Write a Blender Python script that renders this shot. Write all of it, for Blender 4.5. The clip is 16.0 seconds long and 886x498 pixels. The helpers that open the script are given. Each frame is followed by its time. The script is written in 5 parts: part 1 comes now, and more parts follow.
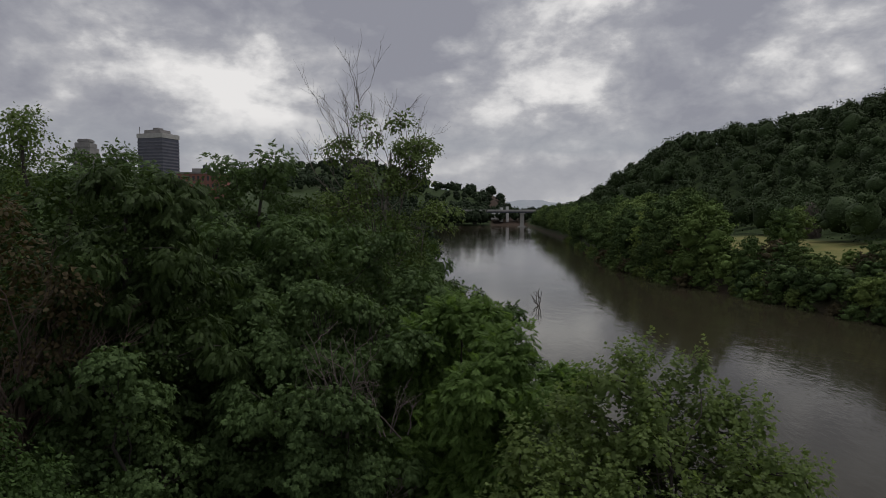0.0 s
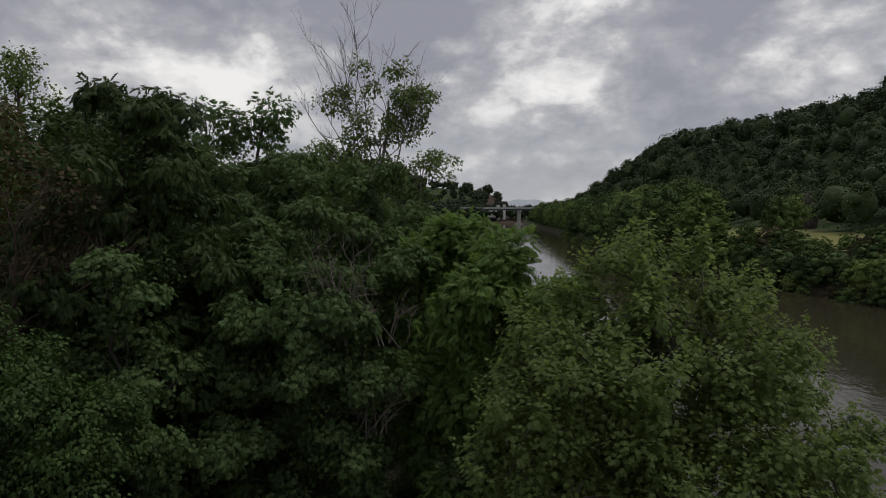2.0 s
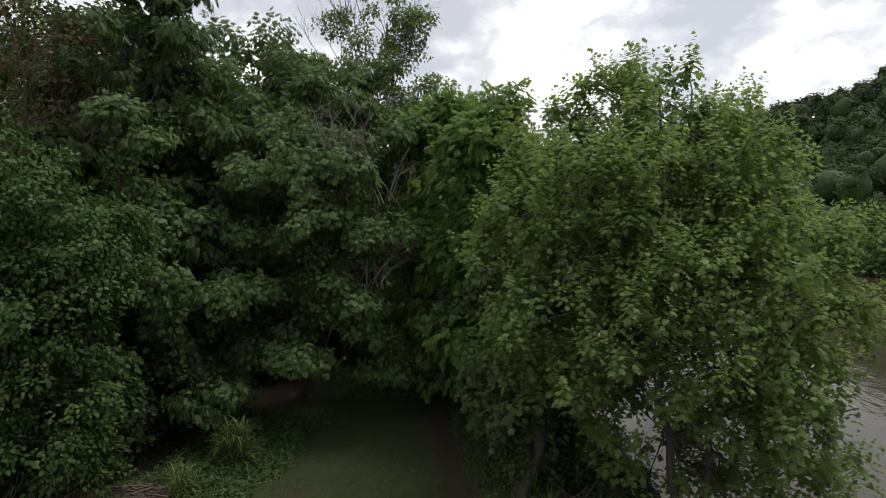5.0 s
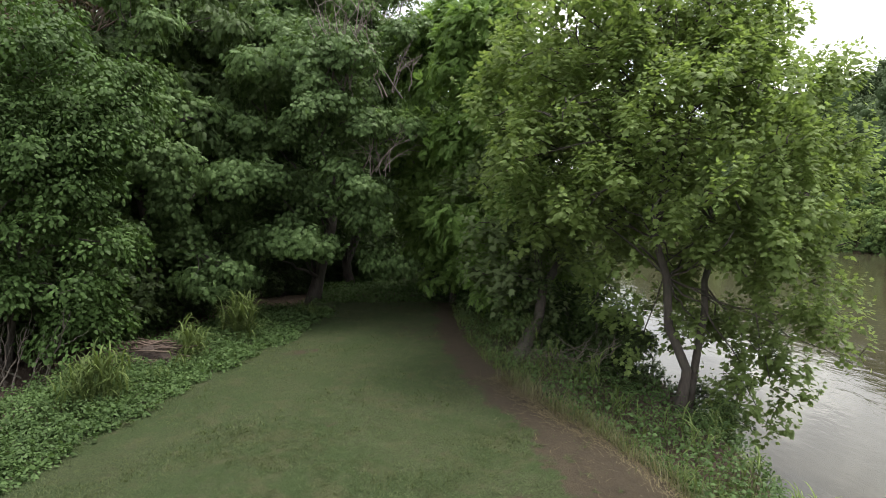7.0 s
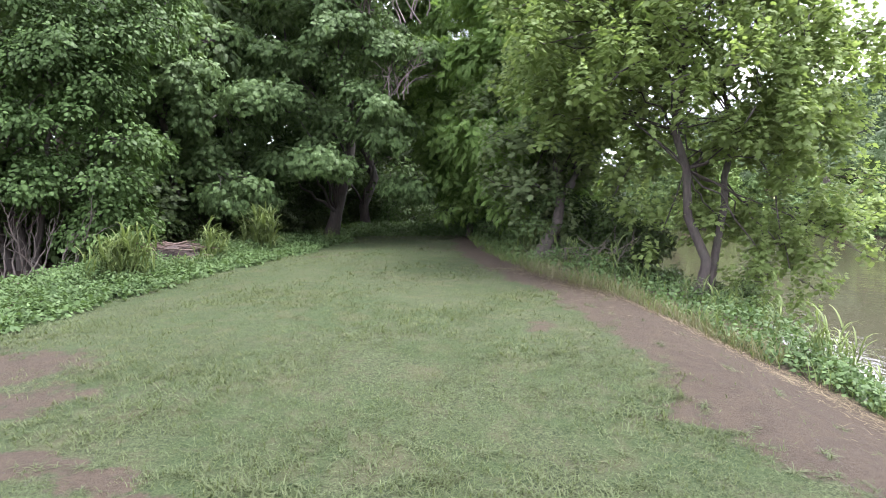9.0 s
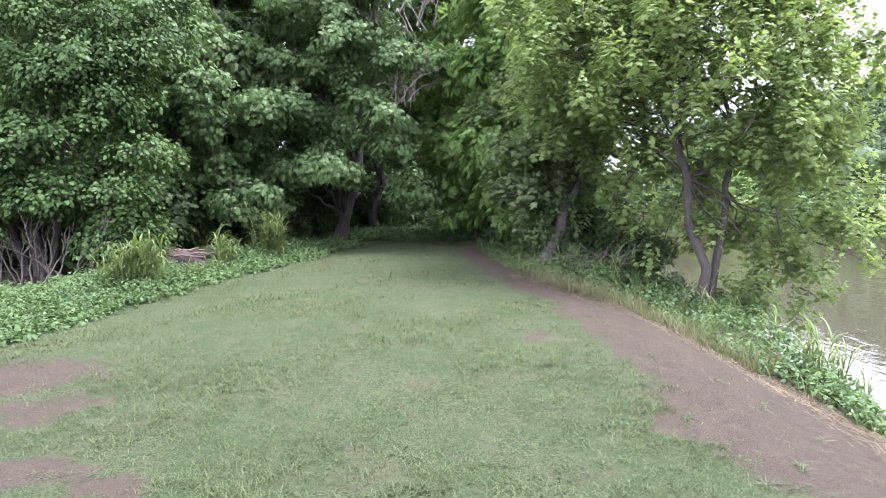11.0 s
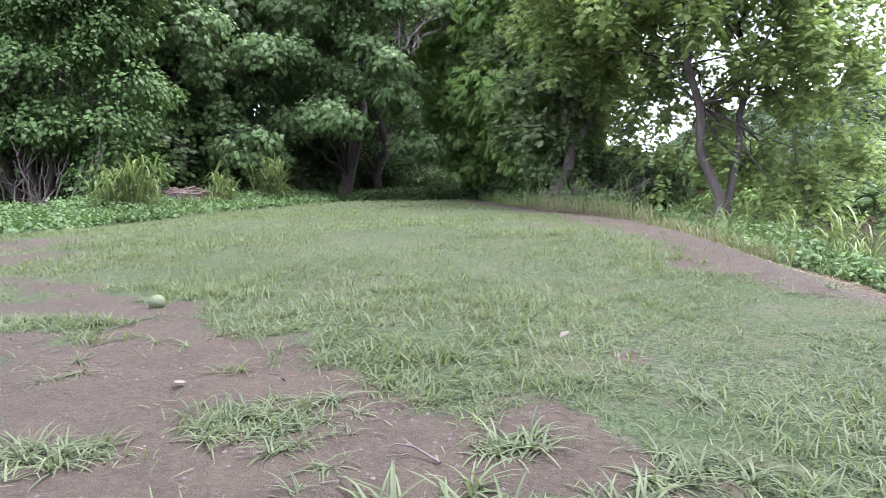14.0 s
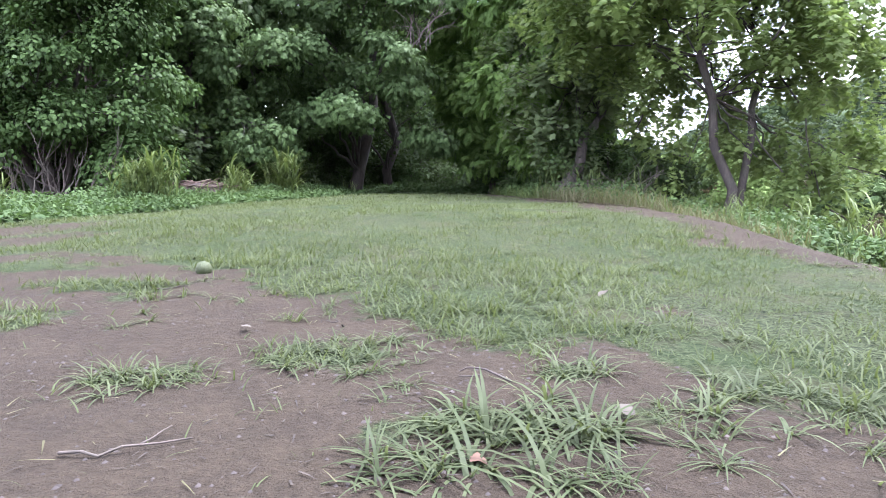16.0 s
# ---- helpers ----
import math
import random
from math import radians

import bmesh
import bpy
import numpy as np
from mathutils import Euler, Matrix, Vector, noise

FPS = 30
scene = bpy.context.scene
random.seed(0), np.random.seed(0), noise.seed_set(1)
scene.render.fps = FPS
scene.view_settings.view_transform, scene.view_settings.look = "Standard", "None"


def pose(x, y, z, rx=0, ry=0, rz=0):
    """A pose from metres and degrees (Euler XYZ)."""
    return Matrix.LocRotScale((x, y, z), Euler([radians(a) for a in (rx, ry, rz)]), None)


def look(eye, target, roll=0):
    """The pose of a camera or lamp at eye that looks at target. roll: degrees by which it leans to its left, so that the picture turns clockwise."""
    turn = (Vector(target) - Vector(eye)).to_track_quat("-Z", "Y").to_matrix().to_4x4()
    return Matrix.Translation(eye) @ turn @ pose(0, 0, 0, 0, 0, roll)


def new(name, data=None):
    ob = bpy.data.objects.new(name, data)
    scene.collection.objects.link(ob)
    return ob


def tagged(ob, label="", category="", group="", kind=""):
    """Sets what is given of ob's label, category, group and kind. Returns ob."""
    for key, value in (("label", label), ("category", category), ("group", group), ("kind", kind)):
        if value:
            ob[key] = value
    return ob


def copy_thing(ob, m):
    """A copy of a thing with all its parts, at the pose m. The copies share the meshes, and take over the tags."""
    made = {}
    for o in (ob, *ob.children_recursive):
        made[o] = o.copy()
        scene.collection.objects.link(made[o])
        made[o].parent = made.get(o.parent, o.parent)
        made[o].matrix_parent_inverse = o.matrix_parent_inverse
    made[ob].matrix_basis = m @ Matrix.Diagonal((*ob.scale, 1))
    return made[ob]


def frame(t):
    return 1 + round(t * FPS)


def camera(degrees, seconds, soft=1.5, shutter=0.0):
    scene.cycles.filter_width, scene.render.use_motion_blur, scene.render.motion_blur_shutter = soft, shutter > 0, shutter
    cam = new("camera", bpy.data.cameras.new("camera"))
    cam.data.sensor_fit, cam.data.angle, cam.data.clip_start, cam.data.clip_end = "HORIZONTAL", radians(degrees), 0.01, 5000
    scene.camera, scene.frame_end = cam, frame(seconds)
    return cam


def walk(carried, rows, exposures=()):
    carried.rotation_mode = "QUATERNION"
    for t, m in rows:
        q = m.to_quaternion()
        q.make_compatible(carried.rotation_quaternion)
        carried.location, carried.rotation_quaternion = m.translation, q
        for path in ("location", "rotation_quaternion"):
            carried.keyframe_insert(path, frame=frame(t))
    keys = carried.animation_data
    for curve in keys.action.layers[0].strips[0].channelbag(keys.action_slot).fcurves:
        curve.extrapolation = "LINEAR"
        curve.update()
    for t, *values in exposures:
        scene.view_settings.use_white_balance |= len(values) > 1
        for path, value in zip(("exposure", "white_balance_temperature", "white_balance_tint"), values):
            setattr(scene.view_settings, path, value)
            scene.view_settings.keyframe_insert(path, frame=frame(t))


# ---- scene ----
# ---- camera ----
cam = camera(70.8, 16.0, soft=0.85)
PITCH = -3.39
ROWS = [
    (0.0, 0.376, 0.465, 13.569, 0.0),
    (0.5, 0.377, 0.459, 12.956, 0.0),
    (1.0, 0.358, 0.449, 12.332, -0.09),
    (1.5, 0.336, 0.437, 11.699, -0.25),
    (2.0, 0.318, 0.391, 11.060, -0.29),
    (2.5, 0.310, 0.390, 10.415, -0.295),
    (3.0, 0.289, 0.389, 9.772, -0.298),
    (3.5, 0.267, 0.409, 9.130, -0.30),
    (6.0, 0.280, -0.719, 5.681, -0.68),
    (6.5, 0.258, -0.735, 4.876, -0.66),
    (7.0, 0.215, -0.783, 4.065, -0.55),
    (7.5, 0.130, -0.869, 3.224, -0.18),
    (8.0, 0.069, -0.935, 2.398, 0.46),
    (8.5, 0.061, -0.972, 1.881, 0.55),
    (11.0, 0.235, -1.262, 2.057, 1.68),
    (11.5, 0.264, -1.184, 2.106, 1.98),
    (12.0, 0.286, -1.095, 2.083, 2.09),
    (12.5, 0.302, -1.014, 1.812, 2.17),
    (13.0, 0.317, -0.959, 1.438, 2.32),
    (13.5, 0.336, -0.934, 1.035, 2.42),
    (14.0, 0.340, -0.920, 0.661, 2.46),
    (14.5, 0.346, -0.901, 0.532, 2.52),
    (15.0, 0.334, -0.902, 0.503, 2.59),
    (15.5, 0.277, -0.960, 0.495, 2.77),
    (16.0, 0.172, -1.051, 0.491, 2.94),
]
EXPOSURES = [(0.0, -1.1, 6500, 11), (3.5, -0.6, 6550, 9), (6.0, 0.82, 6700, 6), (7.0, 1.5, 6750, 6), (8.5, 2.54, 6250, 17), (11.0, 3.02, 5750, 23), (12.0, 3.02, 5750, 23), (14.0, 2.92, 5700, 22), (16.0, 2.87, 5650, 22)]
walk(cam, [(t, pose(x, y, z, 90 + PITCH, 0, yaw)) for t, x, y, z, yaw in ROWS], EXPOSURES)

# ---- world, sun ----
SUN_AZ, SUN_EL = radians(75), radians(70)
world = bpy.data.worlds.new("sky")
scene.world = world
world.use_nodes = True


class Nodes:
    """Short hand for building node trees."""

    def __init__(self, tree):
        self.tree = tree
        tree.nodes.clear()

    def add(self, kind, **props):
        n = self.tree.nodes.new(kind)
        for k, v in props.items():
            if k == "blend":
                n.blend_type = v
            elif k == "op":
                n.operation = v
            elif k == "data":
                n.data_type = v
            elif k == "attr":
                n.attribute_name = v
            elif k == "clampf":
                n.clamp = v
        return n

    def link(self, a, b):
        self.tree.links.new(a, b)

    def put(self, socket, v):
        if isinstance(v, bpy.types.NodeSocket):
            self.tree.links.new(v, socket)
        elif v is not None:
            socket.default_value = v

    def math(self, op, a, b=0.0, c=None, clamp=False):
        n = self.add("ShaderNodeMath", op=op)
        n.use_clamp = clamp
        self.put(n.inputs[0], a)
        self.put(n.inputs[1], b)
        if c is not None:
            self.put(n.inputs[2], c)
        return n.outputs[0]

    def vmath(self, op, a, b=None):
        n = self.add("ShaderNodeVectorMath", op=op)
        self.put(n.inputs[0], a)
        self.put(n.inputs[1], b)
        return n.outputs["Value"] if op in ("DOT_PRODUCT", "LENGTH", "DISTANCE") else n.outputs[0]

    def noise(self, vec, scale, detail=4.0, rough=0.55, distort=0.0):
        n = self.add("ShaderNodeTexNoise")
        self.put(n.inputs["Vector"], vec)
        n.inputs["Scale"].default_value = scale
        n.inputs["Detail"].default_value = detail
        n.inputs["Roughness"].default_value = rough
        n.inputs["Distortion"].default_value = distort
        return n.outputs["Fac"]

    def ramp(self, fac, stops, mode="LINEAR"):
        n = self.add("ShaderNodeValToRGB")
        n.color_ramp.interpolation = mode
        els = n.color_ramp.elements
        while len(els) < len(stops):
            els.new(0.5)
        for e, (p, c) in zip(els, stops):
            e.position = p
            e.color = (c, c, c, 1) if isinstance(c, (int, float)) else (*c, 1)
        self.put(n.inputs[0], fac)
        return n.outputs[0]

    def mix(self, fac, a, b, blend="MIX"):
        n = self.add("ShaderNodeMix", data="RGBA", blend=blend)
        self.put(n.inputs[0], fac)
        for s, v in ((n.inputs[6], a), (n.inputs[7], b)):
            self.put(s, (*v, 1) if isinstance(v, tuple) and len(v) == 3 else v)
        return n.outputs[2]

    def remap(self, v, a, b, c=0.0, d=1.0):
        n = self.add("ShaderNodeMapRange")
        self.put(n.inputs[0], v)
        for i, k in enumerate((a, b, c, d)):
            n.inputs[i + 1].default_value = k
        return n.outputs[0]


def sky_way(az, el):
    """Unit vector to a place in the sky; degrees, azimuth to the right of ahead."""
    a, e = radians(az), radians(el)
    return (math.sin(a) * math.cos(e), math.cos(a) * math.cos(e), math.sin(e))


def build_sky():
    g = Nodes(world.node_tree)
    out = g.add("ShaderNodeOutputWorld")
    bg = g.add("ShaderNodeBackground")
    way = g.add("ShaderNodeTexCoord").outputs["Generated"]
    sky = g.add("ShaderNodeTexSky")
    sky.sky_type, sky.sun_disc = "NISHITA", False
    sky.sun_elevation, sky.sun_rotation = SUN_EL, SUN_AZ
    sep = g.add("ShaderNodeSeparateXYZ")
    g.link(way, sep.inputs[0])
    h = g.math("MAXIMUM", sep.outputs[2], 0.0)
    # a lumpy cloud deck seen in mild perspective
    inv = g.math("DIVIDE", 1.0, g.math("ADD", h, 0.34))
    deck = g.add("ShaderNodeCombineXYZ")
    g.link(g.math("MULTIPLY", sep.outputs[0], inv), deck.inputs[0])
    g.link(g.math("MULTIPLY", sep.outputs[1], inv), deck.inputs[1])
    g.link(g.math("MULTIPLY", sep.outputs[2], 2.2), deck.inputs[2])
    lump = g.vmath("MULTIPLY", way, (1.0, 1.0, 1.7))
    wn = g.add("ShaderNodeTexNoise")
    g.link(lump, wn.inputs["Vector"])
    wn.inputs["Scale"].default_value, wn.inputs["Detail"].default_value, wn.inputs["Roughness"].default_value = 6.0, 7.0, 0.6
    off = g.vmath("MULTIPLY", g.vmath("SUBTRACT", wn.outputs["Color"], (0.5, 0.5, 0.5)), (0.30, 0.30, 0.22))
    torn = g.vmath("ADD", way, off)
    big = g.noise(deck.outputs[0], 1.1, 3.0, 0.5, 0.4)
    mid = g.noise(lump, 3.6, 9.0, 0.56, 0.2)
    fine = g.noise(lump, 21.0, 8.0, 0.6, 0.1)
    puff = g.math("ABSOLUTE", g.math("SUBTRACT", g.noise(lump, 8.0, 6.0, 0.52, 0.2), 0.5))
    dense = g.math("ADD", g.math("ADD", g.math("MULTIPLY", big, 0.36), g.math("MULTIPLY", mid, 0.58)), g.math("MULTIPLY", fine, 0.19))
    dense = g.math("SUBTRACT", g.math("ADD", dense, -0.035), g.math("MULTIPLY", puff, 0.55))
    # thin places in the cloud, where it is bright, and thick ones
    thin = None
    for az, el, size, amount in ((-19, 8.0, 0.08, 0.15), (-16, 13, 0.05, 0.08), (-12.5, 17.5, 0.06, 0.08), (-25, 12, 0.04, 0.04), (2, 13.0, 0.06, 0.10), (7, 15, 0.07, 0.11), (13, 18, 0.07, 0.11), (9, 20, 0.08, 0.08),
                                 (26, 12.5, 0.06, 0.09), (31, 14, 0.06, 0.08), (10, 10.5, 0.05, 0.09), (36, 18, 0.07, 0.07), (-4, 18, 0.13, -0.10), (-32, 16, 0.14, -0.07), (-26, 8, 0.06, -0.04), (21, 17, 0.09, -0.06), (20, 9, 0.07, -0.04)):
        d = g.vmath("DISTANCE", torn, sky_way(az, el))
        b = g.math("MULTIPLY", g.math("POWER", 2.718, g.math("MULTIPLY", g.math("POWER", g.math("DIVIDE", d, size), 2.0), -1.0)), amount)
        thin = b if thin is None else g.math("ADD", thin, b)
    dense = g.math("SUBTRACT", dense, thin)
    tone = g.ramp(dense, [(0.33, (1.9, 1.87, 1.83)), (0.40, (1.45, 1.44, 1.44)), (0.45, (1.05, 1.05, 1.09)), (0.51, (0.80, 0.81, 0.88)), (0.60, (0.62, 0.63, 0.72))])
    # the deck is thicker and flatter near the horizon
    low = g.remap(sep.outputs[2], 0.0, 0.12, 1.0, 0.0)
    tone = g.mix(g.math("MULTIPLY", low, 0.7), tone, (1.0, 1.02, 1.08))
    bank = g.math("ADD", sep.outputs[2], g.math("MULTIPLY", g.math("SUBTRACT", g.noise(lump, 4.0, 5.0, 0.5), 0.5), 0.06))
    bank = g.math("MULTIPLY", g.remap(bank, 0.082, 0.095, 0.0, 1.0), g.remap(bank, 0.095, 0.15, 1.0, 0.0))
    tone = g.mix(g.math("MULTIPLY", bank, 0.6), tone, (0.72, 0.76, 0.84))
    # light of the hidden sun through the cloud
    near_sun = g.vmath("DOT_PRODUCT", way, (math.sin(SUN_AZ) * math.cos(SUN_EL), math.cos(SUN_AZ) * math.cos(SUN_EL), math.sin(SUN_EL)))
    gain = g.math("ADD", 0.95, g.math("MULTIPLY", g.math("POWER", g.math("MAXIMUM", near_sun, 0.0), 4.0), 0.45))
    scale = g.add("ShaderNodeVectorMath", op="SCALE")
    g.link(tone, scale.inputs[0])
    g.link(gain, scale.inputs["Scale"])
    skyc = g.add("ShaderNodeVectorMath", op="SCALE")
    g.link(sky.outputs[0], skyc.inputs[0])
    skyc.inputs["Scale"].default_value = 0.1
    full = g.mix(0.93, skyc.outputs[0], scale.outputs[0])
    g.link(full, bg.inputs[0])
    bg.inputs[1].default_value = 1.0
    g.link(bg.outputs[0], out.inputs[0])


build_sky()
sun = new("sun", bpy.data.lights.new("sun", "SUN"))
sun.data.energy, sun.data.angle, sun.data.color = 2.3, radians(22), (1.0, 0.96, 0.9)
sun.matrix_world = look((0, 0, 0), (-math.sin(SUN_AZ) * math.cos(SUN_EL), -math.cos(SUN_AZ) * math.cos(SUN_EL), -math.sin(SUN_EL)))
tagged(sun, "veiled sun behind cloud", "sun", kind="structure")

# ---- materials ----


def material(name):
    m = bpy.data.materials.new(name)
    m.use_nodes = True
    g = Nodes(m.node_tree)
    out = g.add("ShaderNodeOutputMaterial")
    return m, g, out


def leaf_material(name, dark, light, gloss=0.3, thin=0.24, patch=0.35, odd_share=1.0):
    """A leaf: each leaf its own shade, some light passing through it."""
    m, g, out = material(name)
    geo = g.add("ShaderNodeNewGeometry")
    pos = geo.outputs["Position"]
    col = g.mix(geo.outputs["Random Per Island"], dark, light)
    broad = g.noise(pos, patch, 3.0, 0.5)
    col = g.mix(g.remap(broad, 0.35, 0.7, 0.0, 0.55), col, tuple(c * 1.55 for c in light))
    grain = g.noise(pos, 45.0, 2.0, 0.6)
    col = g.mix(g.remap(grain, 0.3, 0.75, 0.0, 0.35), col, tuple(c * 0.55 for c in dark))
    # a few old or shaded leaves much darker, a few fresh ones paler
    odd = g.math("FRACT", g.math("MULTIPLY", geo.outputs["Random Per Island"], 17.3))
    col = g.mix(g.remap(odd, 0.0, 0.3, 0.5 * odd_share, 0.0), col, tuple(c * 0.4 for c in dark))
    col = g.mix(g.remap(odd, 0.8, 1.0, 0.0, 0.4 * odd_share), col, tuple(min(1, c * 1.7) for c in light))
    bs = g.add("ShaderNodeBsdfPrincipled")
    g.link(col, bs.inputs["Base Color"])
    bs.inputs["Roughness"].default_value = gloss + 0.25
    bs.inputs["Specular IOR Level"].default_value = 0.12
    tr = g.add("ShaderNodeBsdfTranslucent")
    g.link(g.mix(0.5, col, tuple(min(1, c * k) for c, k in zip(light, (1.9, 2.0, 1.0)))), tr.inputs[0])
    mx = g.add("ShaderNodeMixShader")
    mx.inputs[0].default_value = thin
    g.link(bs.outputs[0], mx.inputs[1])
    g.link(tr.outputs[0], mx.inputs[2])
    g.link(mx.outputs[0], out.inputs[0])
    return m


def bark_material(name, dark, light, scale=6.0):
    m, g, out = material(name)
    tc = g.add("ShaderNodeTexCoord").outputs["Object"]
    mp = g.add("ShaderNodeMapping")
    g.link(tc, mp.inputs[0])
    mp.inputs["Scale"].default_value = (1, 1, 0.25)
    n1 = g.noise(mp.outputs[0], scale * 3, 6.0, 0.65)
    n2 = g.noise(tc, scale * 0.4, 3.0, 0.5)
    col = g.mix(g.remap(n1, 0.35, 0.65), dark, light)
    col = g.mix(g.remap(n2, 0.45, 0.7, 0.0, 0.3), col, (0.05, 0.062, 0.036))
    bs = g.add("ShaderNodeBsdfPrincipled")
    g.link(col, bs.inputs["Base Color"])
    bs.inputs["Roughness"].default_value = 0.85
    bp = g.add("ShaderNodeBump")
    bp.inputs["Strength"].default_value = 0.6
    bp.inputs["Distance"].default_value = 0.03
    g.link(n1, bp.inputs["Height"])
    g.link(bp.outputs[0], bs.inputs["Normal"])
    g.link(bs.outputs[0], out.inputs[0])
    return m


def plain_material(name, a, b, scale=4.0, rough=0.8, bump=0.0, metal=0.0, island=False):
    m, g, out = material(name)
    tc = g.add("ShaderNodeTexCoord").outputs["Object"]
    n1 = g.noise(tc, scale, 5.0, 0.6)
    col = g.mix(g.remap(n1, 0.3, 0.7), a, b)
    if island:
        rnd = g.add("ShaderNodeNewGeometry").outputs["Random Per Island"]
        col = g.mix(g.math("MULTIPLY", rnd, 0.6), col, tuple(c * 0.5 for c in a))
    bs = g.add("ShaderNodeBsdfPrincipled")
    g.link(col, bs.inputs["Base Color"])
    bs.inputs["Roughness"].default_value = rough
    bs.inputs["Metallic"].default_value = metal
    if bump:
        bp = g.add("ShaderNodeBump")
        bp.inputs["Strength"].default_value = bump
        bp.inputs["Distance"].default_value = 0.02
        g.link(g.noise(tc, scale * 4, 5.0, 0.6), bp.inputs["Height"])
        g.link(bp.outputs[0], bs.inputs["Normal"])
    g.link(bs.outputs[0], out.inputs[0])
    return m


def ground_material():
    """Lawn, bare earth, leaf litter and far scrub by where they lie."""
    m, g, out = material("ground")
    pos = g.add("ShaderNodeNewGeometry").outputs["Position"]
    bare = g.add("ShaderNodeAttribute", attr="bare").outputs["Fac"]
    wild = g.add("ShaderNodeAttribute", attr="wild").outputs["Fac"]
    n_big = g.noise(pos, 0.9, 4.0, 0.55)
    n_mid = g.noise(pos, 5.0, 5.0, 0.6)
    n_fine = g.noise(pos, 38.0, 5.0, 0.65)
    n_grain = g.noise(pos, 190.0, 3.0, 0.6)
    fuzz = g.noise(pos, 85.0, 4.0, 0.75)
    grass = g.mix(g.remap(g.math("ADD", g.math("MULTIPLY", n_fine, 0.45), g.math("MULTIPLY", fuzz, 0.55)), 0.42, 0.58), (0.0105, 0.0167, 0.0060), (0.0657, 0.0827, 0.0362))
    grass = g.mix(g.remap(n_big, 0.44, 0.58, 0.0, 0.5), grass, (0.0239, 0.0436, 0.0129))
    grass = g.mix(g.remap(g.noise(pos, 2.1, 4.0, 0.6), 0.54, 0.66, 0.0, 0.5), grass, (0.0619, 0.0588, 0.0312))
    grass = g.mix(g.remap(n_mid, 0.52, 0.75, 0.0, 0.6), grass, (0.0606, 0.0549, 0.0339))
    earth = g.mix(g.remap(n_fine, 0.3, 0.7), (0.0304, 0.0242, 0.0170), (0.0536, 0.0417, 0.0298))
    earth = g.mix(g.remap(n_mid, 0.4, 0.7, 0.0, 0.5), earth, (0.0660, 0.0515, 0.0338))
    earth = g.mix(g.remap(n_grain, 0.60, 0.72, 0.0, 0.8), earth, (0.0935, 0.0750, 0.0496))
    earth = g.mix(g.remap(g.noise(pos, 70.0, 3.0, 0.7), 0.58, 0.72, 0.0, 0.75), earth, (0.0186, 0.0144, 0.0099))
    earth = g.mix(g.remap(g.noise(pos, 14.0, 4.0, 0.65), 0.55, 0.70, 0.0, 0.5), earth, (0.0287, 0.0242, 0.0159))
    edge = g.math("ADD", bare, g.math("MULTIPLY", g.math("SUBTRACT", n_mid, 0.5), 1.3))
    edge = g.math("ADD", edge, g.math("MULTIPLY", g.math("SUBTRACT", n_fine, 0.5), 0.6))
    col = g.mix(g.remap(edge, 0.40, 0.62), grass, earth)
    litter = g.mix(g.remap(n_fine, 0.35, 0.7), (0.030, 0.023, 0.018), (0.085, 0.058, 0.044))
    col = g.mix(wild, col, litter)
    meadow = g.add("ShaderNodeAttribute", attr="meadow").outputs["Fac"]
    hay = g.mix(g.remap(g.noise(pos, 0.11, 4.0, 0.6), 0.35, 0.65), (0.125, 0.145, 0.048), (0.215, 0.190, 0.075))
    col = g.mix(meadow, col, hay)
    scrub = g.add("ShaderNodeAttribute", attr="scrub").outputs["Fac"]
    brush = g.mix(g.remap(g.noise(pos, 0.4, 5.0, 0.65), 0.35, 0.65), (0.020, 0.034, 0.014), (0.050, 0.075, 0.026))
    col = g.mix(scrub, col, brush)
    bs = g.add("ShaderNodeBsdfPrincipled")
    g.link(col, bs.inputs["Base Color"])
    bs.inputs["Roughness"].default_value = 0.95
    bs.inputs["Specular IOR Level"].default_value = 0.15
    bp = g.add("ShaderNodeBump")
    bp.inputs["Strength"].default_value = 1.0
    bp.inputs["Distance"].default_value = 0.035
    g.link(g.math("ADD", n_fine, g.math("MULTIPLY", n_grain, 0.5)), bp.inputs["Height"])
    g.link(bp.outputs[0], bs.inputs["Normal"])
    g.link(bs.outputs[0], out.inputs[0])
    return m


def water_material():
    m, g, out = material("river_water")
    pos = g.add("ShaderNodeNewGeometry").outputs["Position"]
    mp = g.add("ShaderNodeMapping")
    g.link(pos, mp.inputs[0])
    mp.inputs["Rotation"].default_value = (0, 0, radians(-8))
    mp.inputs["Scale"].default_value = (1.0, 0.45, 1.0)
    swirl = g.noise(mp.outputs[0], 0.05, 4.0, 0.6, 0.6)
    ripple = g.noise(mp.outputs[0], 2.2, 3.0, 0.55, 0.4)
    chop = g.noise(mp.outputs[0], 0.6, 4.0, 0.6, 0.5)
    rough_water = g.remap(swirl, 0.46, 0.62)
    height = g.math("ADD", g.math("MULTIPLY", ripple, 0.35), g.math("MULTIPLY", chop, g.math("ADD", 0.35, g.math("MULTIPLY", rough_water, 1.3))))
    bp = g.add("ShaderNodeBump")
    bp.inputs["Strength"].default_value = 0.30
    bp.inputs["Distance"].default_value = 0.10
    g.link(height, bp.inputs["Height"])
    bs = g.add("ShaderNodeBsdfPrincipled")
    g.link(g.mix(swirl, (0.026, 0.024, 0.015), (0.044, 0.038, 0.024)), bs.inputs["Base Color"])
    bs.inputs["Roughness"].default_value = 0.06
    bs.inputs["IOR"].default_value = 1.33
    bs.inputs["Specular IOR Level"].default_value = 0.3
    g.link(bp.outputs[0], bs.inputs["Normal"])
    g.link(bs.outputs[0], out.inputs[0])
    return m


